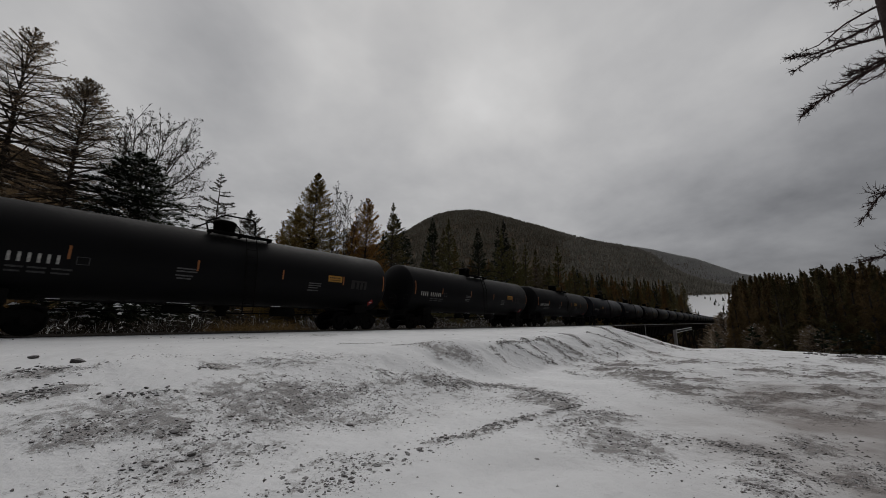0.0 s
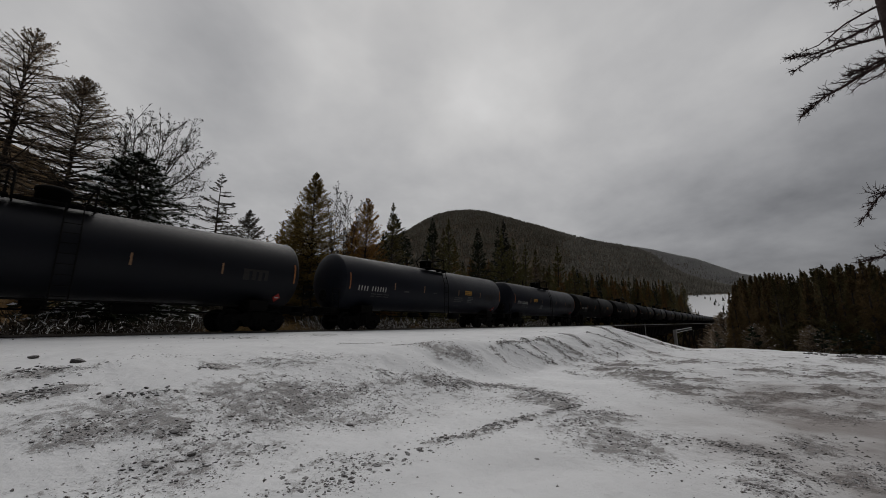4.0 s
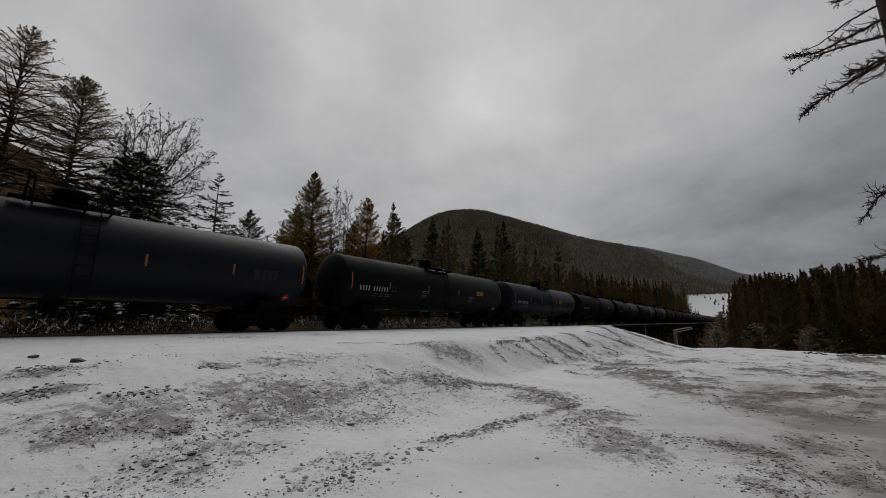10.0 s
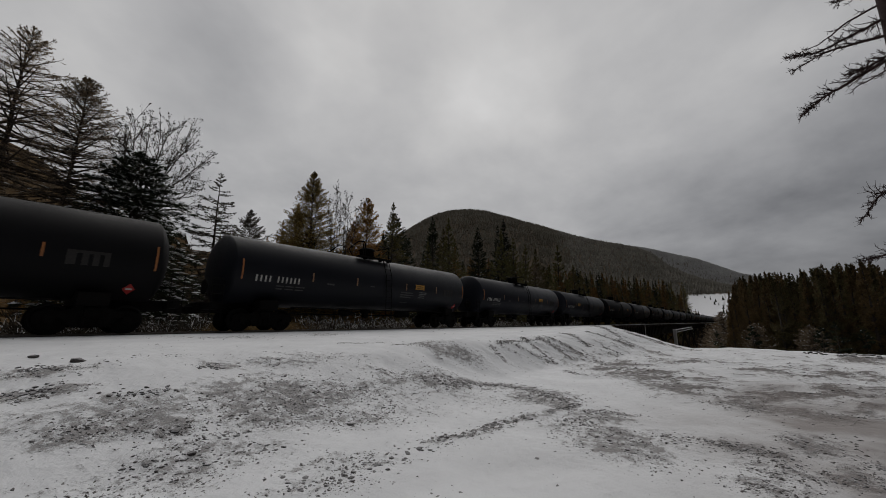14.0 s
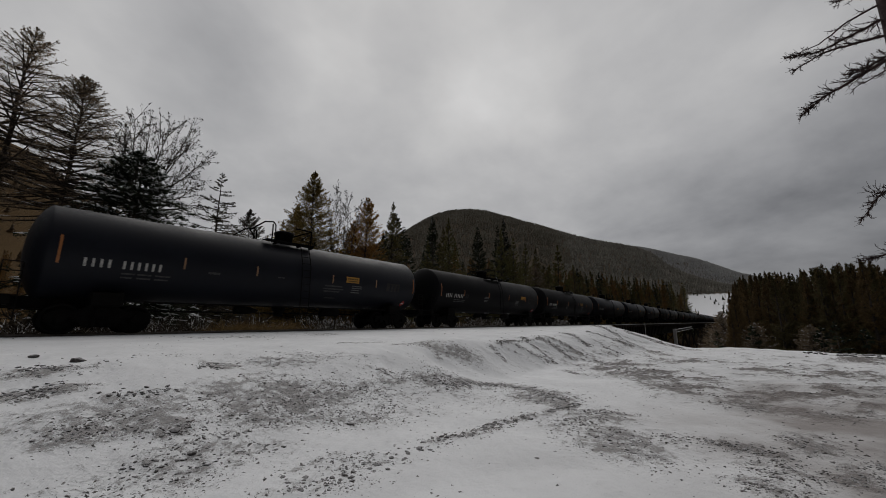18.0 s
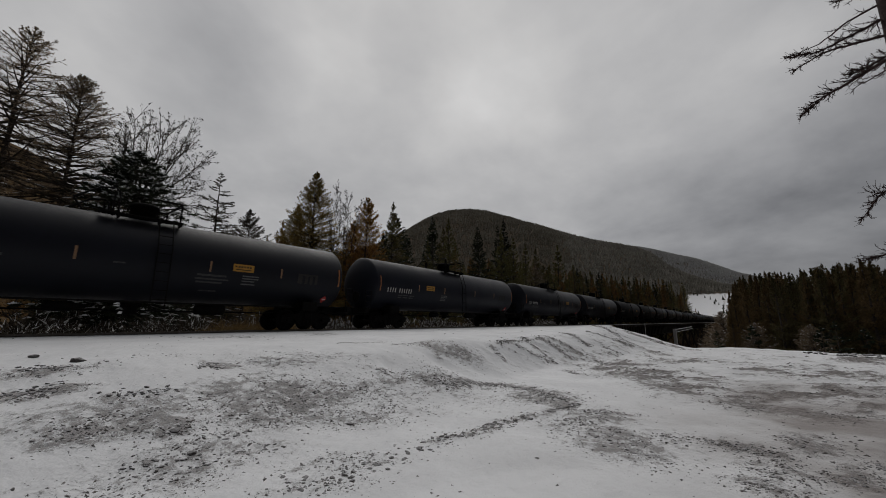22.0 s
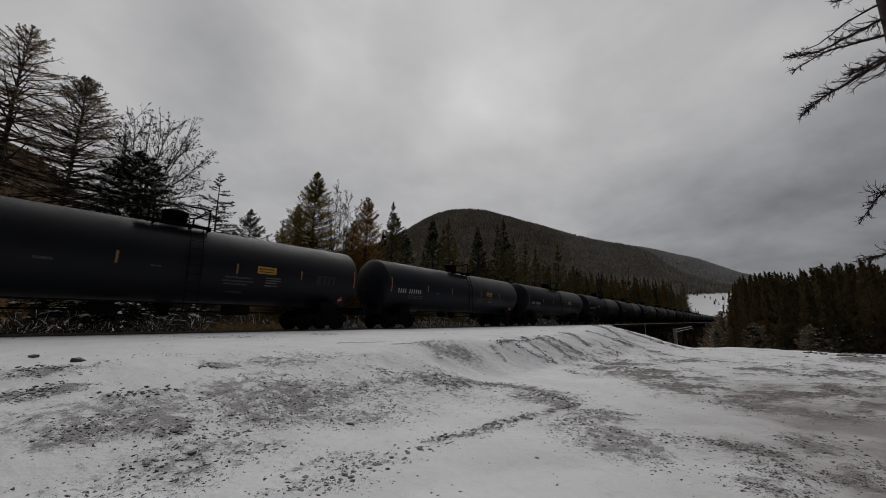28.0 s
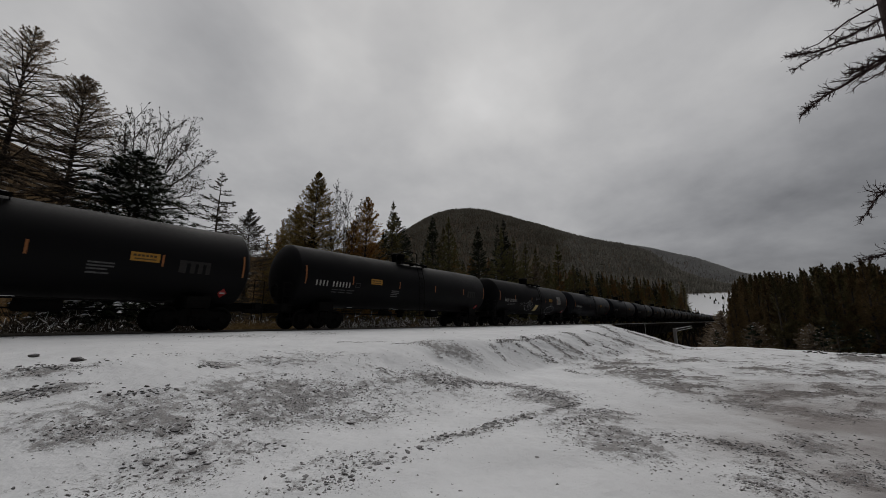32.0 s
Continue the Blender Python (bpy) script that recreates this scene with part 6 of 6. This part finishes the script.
        line_bars(car, "notice_line", STENCIL, [(12.35 - 7.6 + 0.04 * (i % 3), 13.5 - 7.6 - 0.1 * (i % 2), 2.95 - 0.105 * i, 0.055) for i in range(8)])
    return car


def stencil_rail():
    bm = bmesh.new()
    for a, b in ((-5.2, -4.9), (-2.3, -1.6), (1.4, 1.8)):
        box(bm, a, b, -1.485, -1.435, 1.045, 1.062, 0.006)
    return bm


def stencil_print():
    bm = bmesh.new()
    for i in range(6):
        patch(bm, -0.33 + i * 0.11, -0.25 + i * 0.11, 2.52, 2.59, 0.012)
    patch(bm, -0.3, 0.3, 2.42, 2.46, 0.012)
    return bm


def diamond():
    bm = bmesh.new()
    vs = [bm.verts.new((x, -math.sqrt((R_TANK + 0.026) ** 2 - (z - Z_TANK) ** 2), z)) for x, z in ((-0.17, 1.46), (0, 1.29), (0.17, 1.46), (0, 1.63))]
    f = bm.faces.new(vs)
    r = bmesh.ops.extrude_face_region(bm, geom=[f])
    bmesh.ops.translate(bm, verts=[v for v in r["geom"] if isinstance(v, bmesh.types.BMVert)], vec=(0, 0.03, 0))
    bmesh.ops.recalc_face_normals(bm, faces=bm.faces[:])
    return bm


def far_car():
    """A car that stays far along the bridge, with its main parts."""
    car = tagged(new("tank_car"), "dark railway tank car far along the bridge", "tank car", "cars of the train")
    part("tank", MESH["tankblue"], None, car)
    part("manway_housing", MESH["manway_housing"], None, car, at=pose(-0.7, 0, 0))
    for y in (-0.95, 0.95):
        part("platform", MESH["platformblue"], None, car, at=pose(-0.7, y, 0))
    for s in (-1, 1):
        part("end_sill", MESH["sill%d" % s], None, car)
        bogie = part("bogie", MESH["bogie"], None, car, at=pose(s * 6.35, 0, 0))
        for e in (-1, 1):
            part("side_frame", MESH["side_frame"], None, bogie, at=pose(0, e * 1.0, 0, 0, 0, 0 if e < 0 else 180))
            part("wheelset", MESH["wheelset"], None, bogie, at=pose(e * 0.89, 0, WHEEL_R))
    part("warning_panel", MESH["warning_panel"], None, car, at=pose(3.5, 0, 0))
    return car


BLACK, BLUE = "black", "blue"
STYLE = {3: (BLUE, "right"), 2: (BLUE, "left"), 1: (BLACK, "right"), 0: (BLACK, "far_right"), -1: (BLACK, "far_right"), -2: (BLUE, "left"), -3: (BLUE, "right"), -4: (BLUE, "left"), -5: (BLACK, "far_right"),
         -6: (BLUE, "right"), -7: (BLACK, "far_right"), -8: (BLUE, "left"), -9: (BLUE, "right"), -10: (BLUE, "right"), -11: (BLACK, "right"), -12: (BLACK, "far_right"),
         -13: (BLUE, "right"), -14: (BLUE, "right"), -15: (BLUE, "left"), -16: (BLUE, "right"), -17: (BLUE, "left"), -18: (BLUE, "right"), -19: (BLUE, "right"), -20: (BLUE, "right"),
         -21: (BLACK, "right", "tags"), -22: (BLACK, "left"), -23: (BLACK, "far_right")}
# slack in the couplings, in metres
SLACK = {-1: 0.1, -2: 0.5, -3: 0.5, -4: 0.2, -6: -0.3, -7: -0.25, -8: -0.25, -9: -0.1, -10: -0.25, -11: -0.3, -14: 0.2, -17: 0.2, -20: 0.1, -21: -0.15}
first = {}
TRAIN = {}
for n in range(4, -25, -1):
    st = STYLE.get(n, (BLUE, "right"))
    style = (st[0], st[1], len(st) > 2)
    if style in first:
        TRAIN[n] = copy_thing(first[style], pose(0, TRACK_Y, 0))
    else:
        TRAIN[n] = first[style] = tank_car(style)
lead = None
for n in range(5, 27):
    TRAIN[n] = lead = far_car() if lead is None else copy_thing(lead, pose(0, TRACK_Y, 0))


def motions():
    for n, car in TRAIN.items():
        x0 = 16.6 + 7.6 + PITCH * n + SLACK.get(n, 0)
        walk(car, [(t, pose(x0 + SPEED * t, TRACK_Y, 0)) for t in range(0, 33, 4)])
    # trees stir in the wind: degrees of lean to the side, time by time
    for i, (tree, az, turn) in enumerate(SWAYING):
        if i == 6:
            leans = ((0, 0.7), (3, 0.3), (6, -0.5), (9, -0.5), (13, -0.8), (17, -0.6), (19, -0.5), (21, -0.1), (23, 0.3), (25, 0.3), (28, 0.4), (32, 1.0))
        elif i < 6:
            leans = [(t, 0.35 * math.sin(t * 0.42 + i * 1.7) + 0.12 * math.sin(t * 1.3 + i)) for t in range(0, 33, 2)]
        else:
            continue
        place, k = tree.matrix_basis.translation.copy(), tree.scale.copy()
        way = Vector((math.cos(radians(az)), math.sin(radians(az)), 0))
        walk(tree, [(t, Matrix.Translation(place) @ Matrix.Rotation(radians(a), 4, way) @ Matrix.Rotation(turn, 4, "Z")) for t, a in leans])
        tree.scale = k
    # the wheels roll; all wheelsets at the same place in their bogie share one keyed turn
    turn = math.degrees(SPEED / WHEEL_R)
    keyed = {}
    for n, car in TRAIN.items():
        for ws in car.children_recursive:
            if not ws.name.startswith("wheelset"):
                continue
            e = 1 if ws.location.x > 0 else -1
            if e not in keyed:
                walk(ws, [(i / 30, pose(e * 0.89, 0, WHEEL_R, 0, turn * i / 30, 0)) for i in range(961)])
                keyed[e] = ws.animation_data
            else:
                ws.rotation_mode = "QUATERNION"
                ws.animation_data_create()
                ws.animation_data.action = keyed[e].action
                ws.animation_data.action_slot = keyed[e].action_slot


motions()
